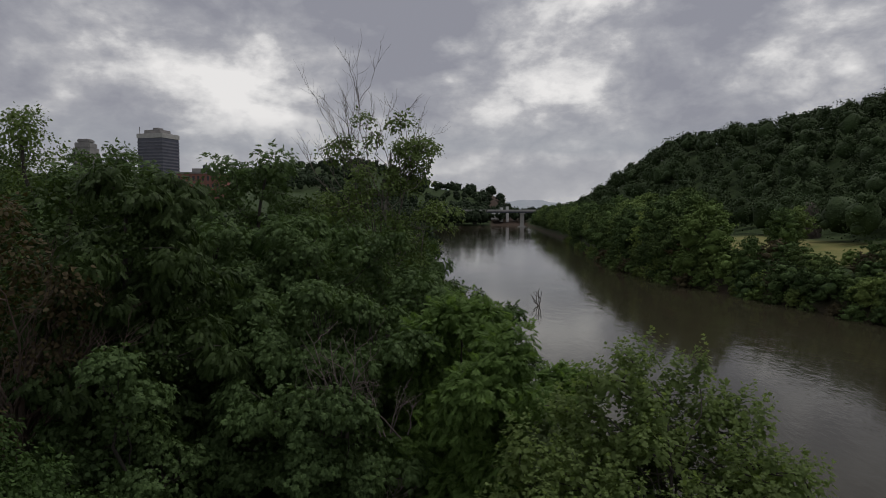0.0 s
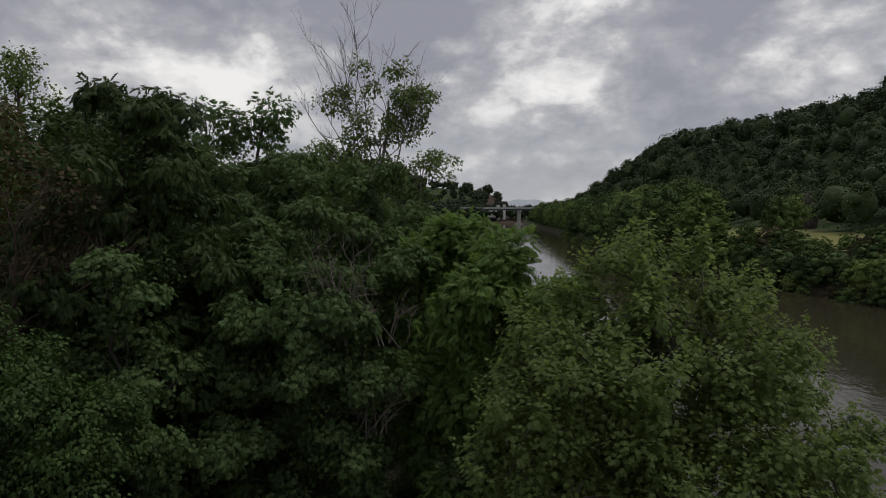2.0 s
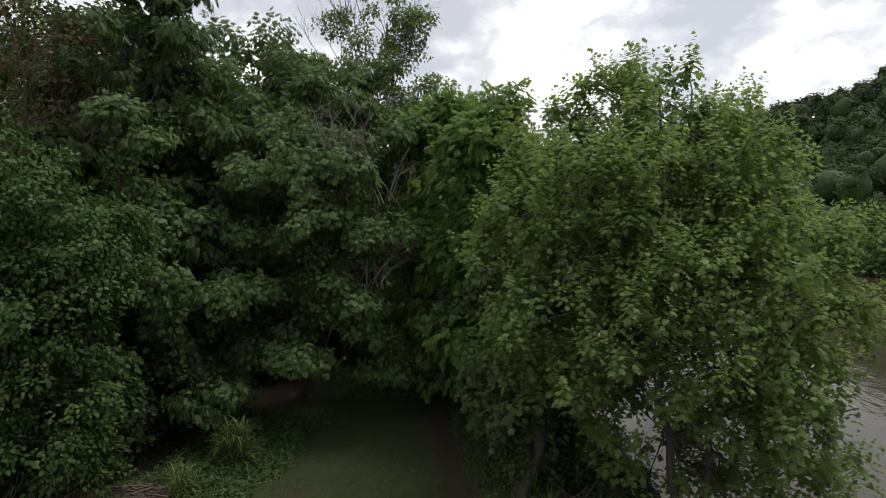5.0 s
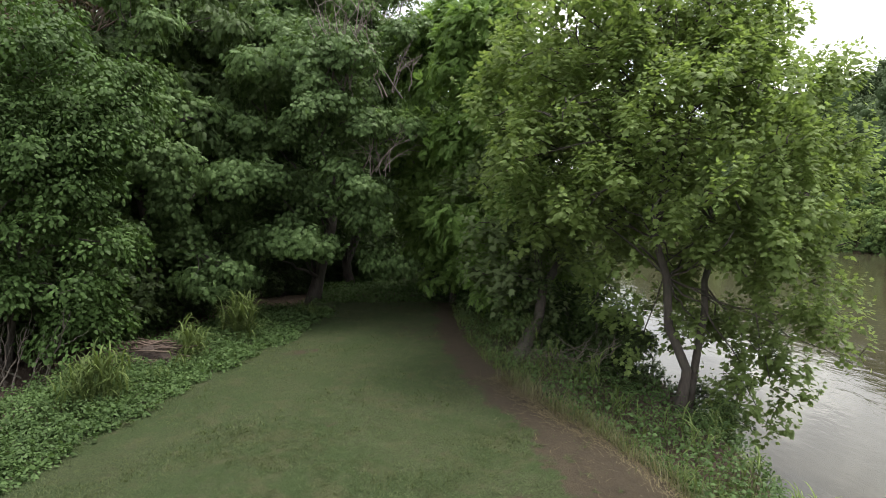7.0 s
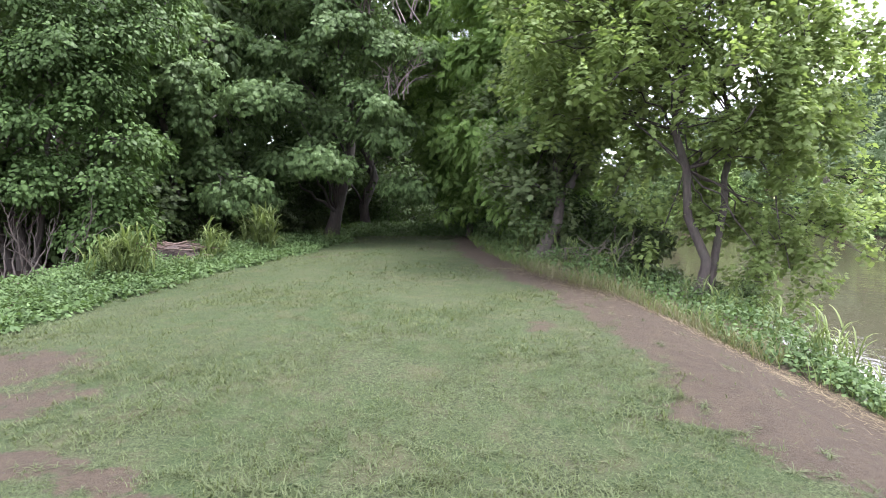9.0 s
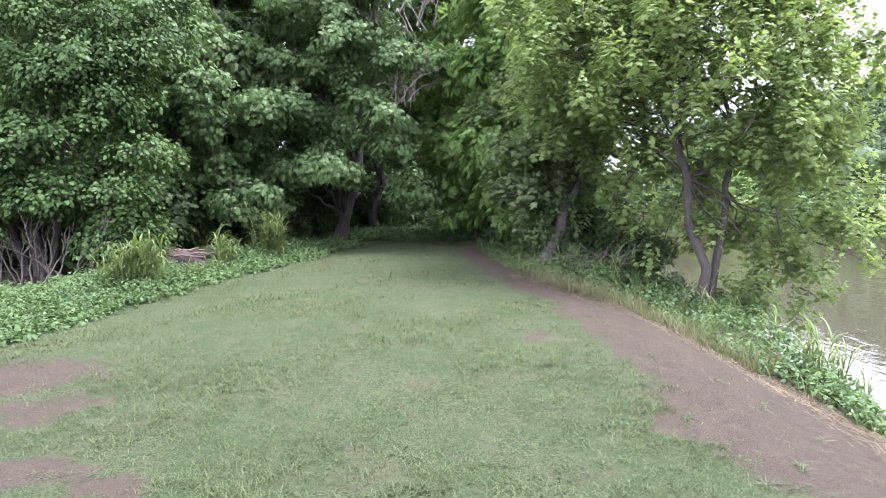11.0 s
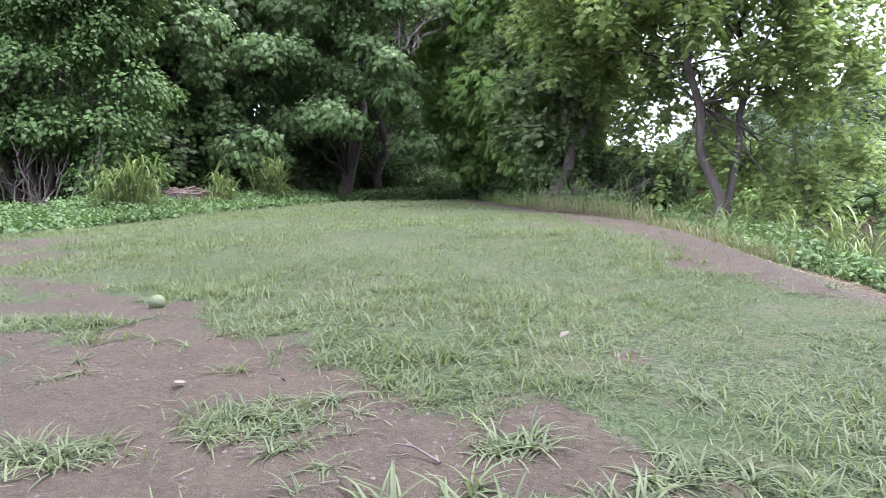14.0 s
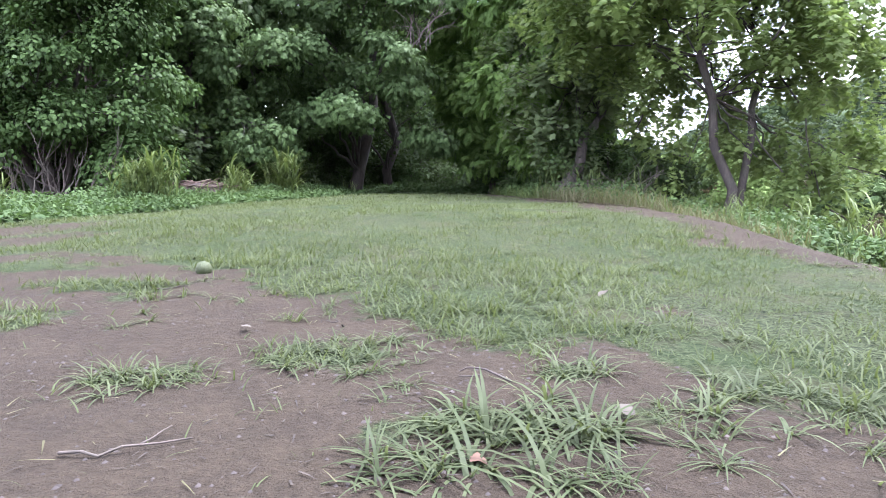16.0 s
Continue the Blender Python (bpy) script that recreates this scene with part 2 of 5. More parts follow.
M_GROUND = ground_material()
M_WATER = water_material()
L_SYC = leaf_material("sycamore_leaf", (0.098, 0.141, 0.045), (0.147, 0.197, 0.070), thin=0.46, patch=0.5, odd_share=0.6)
L_ELDER = leaf_material("box_elder_leaf", (0.044, 0.076, 0.026), (0.082, 0.128, 0.046), patch=0.4)
L_AIL = leaf_material("tree_of_heaven_leaf", (0.066, 0.116, 0.030), (0.110, 0.174, 0.048), thin=0.42, patch=0.6)
L_WAL = leaf_material("walnut_leaf", (0.023, 0.042, 0.013), (0.044, 0.069, 0.022))
L_VINE = leaf_material("vine_leaf", (0.029, 0.055, 0.015), (0.052, 0.090, 0.026), patch=0.6)
L_POP = leaf_material("cottonwood_leaf", (0.021, 0.034, 0.013), (0.039, 0.058, 0.019))
L_BRONZE = leaf_material("bronze_leaf", (0.042, 0.028, 0.016), (0.062, 0.051, 0.022))
L_WEED = leaf_material("weed_leaf", (0.034, 0.062, 0.021), (0.060, 0.096, 0.034), patch=0.8)
L_REED = leaf_material("tall_grass_leaf", (0.051, 0.076, 0.022), (0.095, 0.126, 0.043), patch=0.8)
L_LAWN = leaf_material("lawn_blade", (0.032, 0.047, 0.018), (0.073, 0.089, 0.042), patch=1.5, thin=0.35)
L_STRAW = leaf_material("straw", (0.090, 0.070, 0.040), (0.149, 0.122, 0.077), thin=0.15)
L_TUFT = leaf_material("coarse_grass_blade", (0.038, 0.053, 0.024), (0.073, 0.088, 0.044), patch=1.5, thin=0.3)
L_DRY = leaf_material("dry_grass_blade", (0.064, 0.066, 0.034), (0.112, 0.105, 0.061), patch=1.2, thin=0.3)
L_COT = leaf_material("cottonwood_top_leaf", (0.066, 0.105, 0.030), (0.116, 0.162, 0.050))
L_GREY = leaf_material("grey_green_leaf", (0.072, 0.102, 0.046), (0.116, 0.152, 0.072), thin=0.42)


def crown_material(name, dark, light, scale):
    """Leaf masses of a tree far off: clumps, gaps and leaf grain in relief."""
    m, g, out = material(name)
    pos = g.add("ShaderNodeNewGeometry").outputs["Position"]
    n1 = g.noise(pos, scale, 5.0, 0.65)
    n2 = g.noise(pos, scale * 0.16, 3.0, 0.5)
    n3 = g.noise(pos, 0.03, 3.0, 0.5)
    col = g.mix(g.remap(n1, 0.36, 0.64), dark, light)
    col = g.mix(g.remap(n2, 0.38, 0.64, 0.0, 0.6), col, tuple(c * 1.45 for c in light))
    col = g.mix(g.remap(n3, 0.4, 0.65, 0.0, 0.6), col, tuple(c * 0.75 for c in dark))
    # no two trees are quite the same green
    tree = g.add("ShaderNodeObjectInfo").outputs["Random"]
    col = g.mix(g.remap(tree, 0.0, 0.6, 0.5, 0.0), col, dark)
    col = g.mix(g.remap(tree, 0.6, 1.0, 0.0, 0.4), col, tuple(c * k for c, k in zip(light, (1.7, 1.6, 1.2))))
    bs = g.add("ShaderNodeBsdfPrincipled")
    g.link(col, bs.inputs["Base Color"])
    bs.inputs["Roughness"].default_value = 0.8
    bs.inputs["Specular IOR Level"].default_value = 0.2
    bp = g.add("ShaderNodeBump")
    bp.inputs["Strength"].default_value = 1.0
    bp.inputs["Distance"].default_value = 0.35
    g.link(g.math("ADD", g.noise(pos, scale * 0.6, 6.0, 0.7), g.math("MULTIPLY", n1, 0.5)), bp.inputs["Height"])
    g.link(bp.outputs[0], bs.inputs["Normal"])
    g.link(bs.outputs[0], out.inputs[0])
    return m


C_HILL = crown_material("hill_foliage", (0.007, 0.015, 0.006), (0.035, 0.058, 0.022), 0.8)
C_BANK = crown_material("bank_foliage", (0.024, 0.050, 0.014), (0.116, 0.178, 0.052), 1.6)
C_PALE = crown_material("pale_bank_foliage", (0.040, 0.074, 0.020), (0.164, 0.226, 0.066), 1.6)
C_DRY = crown_material("dry_bank_foliage", (0.040, 0.034, 0.018), (0.110, 0.092, 0.046), 2.0)
B_DARK = bark_material("dark_bark", (0.024, 0.019, 0.016), (0.055, 0.044, 0.037))
B_PALE = bark_material("pale_bark", (0.112, 0.098, 0.083), (0.225, 0.203, 0.173))
B_DEAD = bark_material("dead_wood", (0.083, 0.066, 0.060), (0.173, 0.139, 0.124))
B_RED = bark_material("brown_twig", (0.056, 0.036, 0.028), (0.105, 0.072, 0.057))
B_STEM = bark_material("vine_stem_bark", (0.048, 0.039, 0.032), (0.105, 0.086, 0.073))
B_VINE = bark_material("dead_vine_bark", (0.024, 0.019, 0.015), (0.053, 0.040, 0.035))

# ---- mesh helpers ----
UP = np.array([0.0, 0.0, 1.0])


def unit(a):
    return a / np.maximum(np.linalg.norm(a, axis=-1, keepdims=True), 1e-9)


def mesh_object(name, verts, tris, mat, parent=None, smooth=False, label="", quads=None):
    """One mesh object from arrays of corners and triangles (and quads)."""
    verts = np.asarray(verts, np.float32).reshape(-1, 3)
    faces = [(np.asarray(tris, np.int32).reshape(-1, 3), 3)]
    if quads is not None:
        faces.append((np.asarray(quads, np.int32).reshape(-1, 4), 4))
    me = bpy.data.meshes.new(name)
    me.vertices.add(len(verts))
    me.vertices.foreach_set("co", verts.ravel())
    loops = np.concatenate([f.ravel() for f, k in faces])
    starts, at = [], 0
    for f, k in faces:
        starts.append(at + np.arange(len(f)) * k)
        at += f.size
    starts = np.concatenate(starts)
    me.loops.add(len(loops))
    me.loops.foreach_set("vertex_index", loops.astype(np.int32))
    me.polygons.add(len(starts))
    me.polygons.foreach_set("loop_start", starts.astype(np.int32))
    if smooth:
        me.polygons.foreach_set("use_smooth", np.ones(len(starts), bool))
    me.update(calc_edges=True)
    me.materials.append(mat)
    ob = new(name, me)
    if parent is not None:
        ob.parent = parent
    if label:
        tagged(ob, label)
    return ob


def part(name, bm, mat, parent, label=""):
    """A bmesh as one mesh under a thing or a part."""
    me = bpy.data.meshes.new(name)
    bm.to_mesh(me)
    bm.free()
    me.materials.append(mat)
    ob = new(name, me)
    ob.parent = parent
    if label:
        tagged(ob, label)
    return ob


def thing(name, at, label, category, group="", kind=""):
    ob = new(name)
    ob.empty_display_size = 0.2
    ob.location = at
    return tagged(ob, label, category, group, kind)


def box_bm(x0, y0, z0, x1, y1, z1, bevel=0.0):
    bm = bmesh.new()
    bmesh.ops.create_cube(bm, size=1.0)
    for v in bm.verts:
        v.co = Vector((x0 + (v.co.x + 0.5) * (x1 - x0), y0 + (v.co.y + 0.5) * (y1 - y0), z0 + (v.co.z + 0.5) * (z1 - z0)))
    if bevel:
        bmesh.ops.bevel(bm, geom=bm.edges[:], offset=bevel, segments=2, affect="EDGES")
    return bm


class Soup:
    """Gathers corners and faces of many small pieces."""

    def __init__(self):
        self.v, self.t, self.n = [], [], 0

    def add(self, verts, tris):
        verts = np.asarray(verts).reshape(-1, 3)
        self.v.append(verts)
        self.t.append(np.asarray(tris).reshape(-1, 3) + self.n)
        self.n += len(verts)

    def make(self, name, mat, parent=None, smooth=False, label=""):
        return mesh_object(name, np.concatenate(self.v), np.concatenate(self.t), mat, parent, smooth, label)


def tube(soup, pts, r0, r1, sides=7):
    """A tapered limb along a line of points."""
    pts = np.asarray(pts, float)
    n = len(pts)
    d = unit(np.gradient(pts, axis=0))
    ref = np.where(np.abs(d[:, 2:3]) > 0.9, np.array([[1.0, 0, 0]]), UP[None])
    a = unit(np.cross(d, ref))
    b = np.cross(d, a)
    r = np.linspace(r0, r1, n)[:, None, None]
    ang = np.arange(sides) * 2 * np.pi / sides
    ring = pts[:, None] + r * (np.cos(ang)[None, :, None] * a[:, None] + np.sin(ang)[None, :, None] * b[:, None])
    i = np.arange(n - 1)[:, None] * sides
    j = np.arange(sides)[None]
    k = (j + 1) % sides
    q = np.stack([i + j, i + k, i + k + sides, i + j + sides], -1).reshape(-1, 4)
    soup.add(ring.reshape(-1, 3), np.concatenate([q[:, [0, 1, 2]], q[:, [0, 2, 3]]]))


def limb_line(rng, a, b, bow=0.12, steps=7, sag=0.0):
    a, b = np.asarray(a, float), np.asarray(b, float)
    s = np.linspace(0, 1, steps)[:, None]
    size = np.linalg.norm(b - a)
    off = rng.normal(0, 1, 3) * bow * size
    wob = rng.normal(0, 0.02 * size, (steps, 3)) * np.sin(np.pi * s)
    return a + (b - a) * s + off * np.sin(np.pi * s) * 0.5 + wob + UP * sag * size * np.sin(np.pi * s)


# ---- leaf shapes: x across, y to the tip, z up from the blade ----


def fan(outline, fold=0.0):
    v = np.array([(x, y, -abs(x) * fold - 0.25 * fold * y * y) for x, y in outline], float)
    t = np.array([(0, i, i + 1) for i in range(1, len(v) - 1)])
    return v, t


def lobed_leaf():
    half = [(0.12, 0.02), (0.46, 0.10), (0.30, 0.30), (0.52, 0.62), (0.22, 0.58)]
    return fan([(0, 0)] + half + [(0, 1.0)] + [(-x, y) for x, y in half[::-1]], 0.35)


def heart_leaf():
    half = [(0.36, -0.02), (0.34, 0.5)]
    return fan([(0, 0)] + half + [(0, 1.0)] + [(-x, y) for x, y in half[::-1]], 0.3)


def compound_leaf(pairs, w, length, droop=0.5, start=0.25):
    """Leaflets in pairs along a drooping stalk, and one at its end."""
    vs, ts, n = [], [], 0
    lv, lt = fan([(0, 0), (w, 0.45), (0, 1.0), (-w, 0.45)], 0.5)
    spots = [(1.0 - length * 0.75, 0.0, 0)]
    for i in range(pairs):
        y = start + (1.0 - length * 0.75 - start) * i / max(pairs - 1, 1)
        spots += [(y, 62, 1), (y, -62, 1)]
    for y, ang, side in spots:
        c, s = math.cos(radians(ang)), math.sin(radians(ang))
        p = lv * length
        q = np.stack([p[:, 0] * c + p[:, 1] * s, -p[:, 0] * s + p[:, 1] * c + y, p[:, 2]], -1)
        q[:, 2] -= droop * (q[:, 1] ** 2) * 0.5 + droop * np.abs(q[:, 0]) * 0.5
        vs.append(q)
        ts.append(lt + n)
        n += len(lv)
    return np.concatenate(vs), np.concatenate(ts)


def pad_leaf():
    """A small ragged scale of foliage, for trees far off."""
    ring = [(math.cos(a) * r, math.sin(a) * r) for a, r in ((0.2, 0.5), (1.3, 0.38), (2.3, 0.52), (3.4, 0.36), (4.3, 0.5), (5.4, 0.42))]
    v = np.array([(x, y, -0.35 * (x * x + y * y)) for x, y in ring])
    return v, np.array([(0, 1, 2), (0, 2, 3), (0, 3, 4), (0, 4, 5)])


LOBED, HEART, PAD = lobed_leaf(), heart_leaf(), pad_leaf()
FIVE = compound_leaf(2, 0.27, 0.52, 0.5, 0.35)
PINNATE = compound_leaf(4, 0.24, 0.38, 0.8, 0.2)


def set_leaves(soup, shape, at, tip, face, size):
    """Leaves of one shape at many places; tip: the way of the leaf, face: its upper side."""
    lv, lt = shape
    y = unit(tip)
    x = unit(np.cross(y, face))
    z = np.cross(x, y)
    v = at[:, None] + size[:, None, None] * (lv[None, :, 0:1] * x[:, None] + lv[None, :, 1:2] * y[:, None] + lv[None, :, 2:3] * z[:, None])
    t = lt[None] + (np.arange(len(at)) * len(lv))[:, None, None]
    soup.add(v, t)


def tufts_on(lobes, count, rng, low=-9.0, inner=0.12, under=0.35, bough=11, size=0.5):
    """Places and outward ways of leaf tufts over a crown: boughs sit on rounded masses, tufts on the boughs."""
    L = np.asarray(lobes, float)
    area = (L[:, 3] * L[:, 4] + L[:, 4] * L[:, 5] + L[:, 3] * L[:, 5])
    n = max(int(count / bough), 4)
    pts, outs, total = [], [], 0
    while total < n:
        k = rng.choice(len(L), n, p=area / area.sum())
        d = unit(rng.normal(0, 1, (n, 3)))
        keep = (d[:, 2] > -0.15) | (rng.random(n) < under)
        f = np.where(rng.random(n) < inner, rng.uniform(0.3, 0.85, n), rng.uniform(0.84, 1.12, n))
        p = L[k, :3] + d * L[k, 3:] * f[:, None]
        rel = (p[:, None] - L[None, :, :3]) / L[None, :, 3:]
        inside = (np.linalg.norm(rel, axis=2) < 0.72).sum(1)
        keep &= ((inside == 0) | (f < 0.85)) & (p[:, 2] > low)
        pts.append(p[keep])
        outs.append(unit(d / L[k, 3:] * L[k, 3:].mean(1, keepdims=True))[keep])
        total += keep.sum()
    P, O = np.concatenate(pts)[:n], np.concatenate(outs)[:n]
    per = int(math.ceil(count / n))
    c, o = np.repeat(P, per, 0), np.repeat(O, per, 0)
    big = np.repeat(rng.uniform(0.7, 1.35, n), per)
    d = unit(rng.normal(0, 1, c.shape))
    d[:, 2] = np.abs(d[:, 2]) * 0.9 - 0.25
    # each bough is a shallow dome that hangs a little at its rim
    rim = np.hypot(d[:, 0], d[:, 1])
    at = c + d * np.array([1.0, 1.0, 0.75]) * (size * big * rng.uniform(0.5, 1.0, len(c)))[:, None] - UP * (0.18 * rim * size)[:, None]
    return at[:count], unit(o * 0.45 + d * 0.9)[:count]


ICO = {}


def ico(level):
    if level not in ICO:
        bm = bmesh.new()
        bmesh.ops.create_icosphere(bm, subdivisions=level, radius=1.0)
        ICO[level] = (np.array([v.co[:] for v in bm.verts]), np.array([[v.index for v in f.verts] for f in bm.faces]))
        bm.free()
    return ICO[level]


def leafy_mass(soup, c, r, level, seed):
    """A rounded, lumpy mass of leaves."""
    d, t = ico(level)
    k = seed * 1.7
    lump = 1 + 0.16 * np.sin(d[:, 0] * 4.1 + k) * np.sin(d[:, 1] * 3.7 + 2 * k) + 0.12 * np.sin(d[:, 2] * 7 + d[:, 0] * 5 + k) + 0.07 * np.sin(d[:, 1] * 13 + d[:, 2] * 11 - k) + 0.05 * np.sin(d[:, 0] * 17 + d[:, 2] * 9 + k)
    soup.add(np.asarray(c) + d * np.asarray(r) * lump[:, None], t)


def scales(soup, pts, outs, per, spread, size, rng):
    """Small pads of far foliage that lie over a crown like scales."""
    n = len(pts) * per
    c, o = np.repeat(pts, per, 0), np.repeat(outs, per, 0)
    at = c + unit(rng.normal(0, 1, (n, 3)) + o * 0.4) * (spread * rng.random(n))[:, None]
    set_leaves(soup, PAD, at, rng.normal(0, 1, (n, 3)) - UP * 0.3, o + UP * 0.3 + rng.normal(0, 0.38, (n, 3)), size * rng.uniform(0.6, 1.4, n))


def foliage(soup, shape, pts, outs, per, spread, size, rng, droop=0.35, upright=1.0, vary=0.35):
    """A tuft of leaves at each place."""
    n = len(pts)
    c = np.repeat(pts, per, 0)
    o = np.repeat(outs, per, 0)
    d = unit(rng.normal(0, 1, (n * per, 3)))
    d = unit(d + o * 0.5 + UP * 0.15)
    tuft = np.repeat(rng.uniform(0.65, 1.25, n), per)
    at = c + d * (spread * tuft * rng.uniform(0.25, 1.0, n * per) ** 0.6)[:, None]
    tip = d * 0.6 + o * 0.25 - UP * (droop + 0.25) + rng.normal(0, 0.3, d.shape)
    face = UP * (0.6 * upright) + o * 0.85 + rng.normal(0, 0.38, d.shape)
    set_leaves(soup, shape, at, tip, face, size * rng.uniform(1 - vary, 1 + vary, n * per))


def inner_leaves(soup, lobes, rng, per=190, size=0.12):
    """The dense, shaded inside of a crown: broad sprays that let little light through."""
    for l in lobes:
        c, r = np.asarray(l[:3], float), np.asarray(l[3:], float)
        n = int(per * min(2.2, max(0.4, r.mean() ** 2)))
        d = unit(rng.normal(0, 1, (n, 3)))
        at = c + d * r * rng.uniform(0.12, 0.60, n)[:, None]
        set_leaves(soup, PAD, at, rng.normal(0, 1, (n, 3)), d * 0.8 + UP * 0.3 + rng.normal(0, 0.5, (n, 3)), size * rng.uniform(0.7, 1.3, n))


def shoots(soup, shape, pts, outs, per, length, size, rng):
    """Leafy shoots: leaves spiral up a short twig, large below, small at its tip."""
    n = len(pts)
    axis = unit(outs * 0.4 + UP * 0.9 + rng.normal(0, 0.24, (n, 3)))
    axis = np.repeat(axis, per, 0)
    reach = np.repeat(length * rng.uniform(0.6, 1.35, n), per)
    f = (np.tile(np.arange(per), n) + rng.random(n * per)) / per
    at = np.repeat(pts, per, 0) + axis * (reach * (f - 0.45))[:, None]
    side = rng.normal(0, 1, (n * per, 3))
    side = unit(side - axis * (side * axis).sum(1)[:, None])
    at = at + side * (0.16 * reach * (1.1 - f))[:, None]
    tip = side * (0.8 - 0.4 * f)[:, None] + axis * (0.5 * f)[:, None] - UP * (0.6 - 0.5 * f)[:, None]
    face = UP * 0.65 + axis * 0.3 + side * 0.6 + np.repeat(outs, per, 0) * 0.4 + rng.normal(0, 0.3, side.shape)
    set_leaves(soup, shape, at, tip, face, size * (1.15 - 0.5 * f) * rng.uniform(0.75, 1.25, n * per))


def wood(soup, rng, base, top, lobes, r0, pts=None, twigs=0, lean=0.05, stems=(), twig_r=0.012, high=False):
    """Trunk, limbs to the masses of the crown, twigs to some tufts. high: limbs leave the trunks level and well above the ground."""
    base, top = np.asarray(base, float), np.asarray(top, float)
    main = limb_line(rng, base, top, lean, 11)
    main[0, 2] -= 0.3
    tube(soup, main, r0, r0 * 0.22, 9)
    trunks = [main]
    for x, y, z, r in stems:
        side = np.array([math.copysign(r0 * 1.6, x - base[0]), 0.05, 0])
        line = limb_line(rng, base + side, (x, y, z), lean, 11)
        line[0, 2] -= 0.3
        tube(soup, line, r, r * 0.25, 8)
        trunks.append(line)
    lead = unit(main[1] - base)
    flare = np.array([base - lead * 0.35, base + lead * 0.15, base + lead * 0.6])
    tube(soup, flare, r0 * 1.45, r0 * 0.95, 9)
    for l in lobes:
        c = np.asarray(l[:3], float)
        want = max(base[2] + 0.25 * (c[2] - base[2]), c[2] - 0.9 * np.hypot(c[0] - base[0], c[1] - base[1]) - 0.8)
        i = int(np.argmin(np.abs(main[:, 2] - want)))
        i = min(max(i, 1), len(main) - 2)
        if len(lobes) > 14 and rng.random() < 0.4:
            continue
        r = r0 * (0.27 - 0.018 * i)
        start = main[i]
        if high:
            near = np.concatenate([t[3:-1] for t in trunks])
            order = np.argsort(np.linalg.norm((near - c) * np.array([1.0, 1.0, 1.6]) + UP * 0.7, axis=1))
            start = near[order[int(rng.integers(0, 5))]]
            r = r0 * 0.2
            if rng.random() < 0.25:
                continue
        line = limb_line(rng, start, c, 0.16, 8, 0.05)
        tube(soup, line, max(r, 0.02), max(r * 0.25, 0.012), 6)
    if pts is not None and twigs:
        L = np.asarray(lobes, float)
        for i in rng.choice(len(pts), min(twigs, len(pts)), replace=False):
            p = pts[i]
            k = np.argmin(np.linalg.norm(L[:, :3] - p, axis=1))
            a = L[k, :3] + (p - L[k, :3]) * rng.uniform(0.0, 0.4)
            tube(soup, limb_line(rng, a, p, 0.2, 4), twig_r * 1.6, twig_r * 0.5, 4)


def crown_masses(base, height, radius, count, seed, low=0.25, narrow=0.75):
    """Rounded masses that fill the outline of a tree."""
    rng = np.random.default_rng(seed)
    out = []
    for i in range(count):
        h = low + (1 - low) * ((i + 0.5) / count)
        wide = math.sin(math.pi * min(1, (h - low) / (1 - low) * 0.82 + 0.16)) ** narrow
        a = i * 2.4 + rng.uniform(-0.5, 0.5)
        r = radius * wide * rng.uniform(0.35, 0.72)
        s = radius * rng.uniform(0.34, 0.52) * (0.75 + 0.4 * wide)
        out.append((base[0] + r * math.cos(a), base[1] + r * math.sin(a), base[2] + height * h - s * 0.35, s, s, s * rng.uniform(0.7, 0.95)))
    return out


def make_tree(name, label, category, base, lobes, shape, leaf_mat, bark, tufts, per, spread, size, seed, bough=11, bough_size=0.55,
              trunk_r=0.16, top=None, twigs=120, low=-9.0, droop=0.35, under=0.35, inner=0.12, stems=(), upright=1.0, lean=0.05, group="", dense=190, shoot=0.0, limbs=True):
    rng = np.random.default_rng(seed)
    tree = thing(name, base, label, category, group)
    b = np.asarray(base, float)
    L = [(l[0] - b[0], l[1] - b[1], l[2] - b[2], *l[3:]) for l in lobes]
    pts, outs = tufts_on(L, tufts, rng, low, inner, under, bough, bough_size)
    s = Soup()
    if shape is PAD:
        scales(s, pts, outs, per, spread, size, rng)
    elif shoot:
        shoots(s, shape, pts, outs, per, shoot, size, rng)
    else:
        foliage(s, shape, pts, outs, per, spread, size, rng, droop, upright)
    if dense:
        inner_leaves(s, L, rng, dense)
    s.make("crown", leaf_mat, tree)
    w = Soup()
    if top is None:
        hi = max(L, key=lambda l: l[2])
        top = (hi[0], hi[1], hi[2])
    else:
        top = tuple(np.asarray(top) - b)
    wood(w, rng, (0, 0, 0), top, L, trunk_r, pts, twigs, lean, [(x - b[0], y - b[1], z - b[2], r) for x, y, z, r in stems], high=not limbs)
    w.make("trunk", bark, tree, smooth=True)
    return tree


def bare_branches(soup, rng, base, top, r, forks=5, depth=2, spread=0.45):
    """A dead limb with forking twigs."""
    base, top = np.asarray(base, float), np.asarray(top, float)
    line = limb_line(rng, base, top, 0.12, 8)
    tube(soup, line, r, r * 0.3, 5)
    if depth == 0:
        return
    size = np.linalg.norm(top - base)
    for i in range(forks):
        k = rng.integers(2, 8)
        d = unit(unit(top - base) + rng.normal(0, spread, 3) + UP * 0.15)
        bare_branches(soup, rng, line[k], line[k] + d * size * rng.uniform(0.25, 0.5), r * 0.45, max(forks - 1, 2), depth - 1, spread)


# ---- lie of the land ----
WATER_Z = -1.62


def curve(y, ys, xs):
    return np.interp(y, ys, xs)


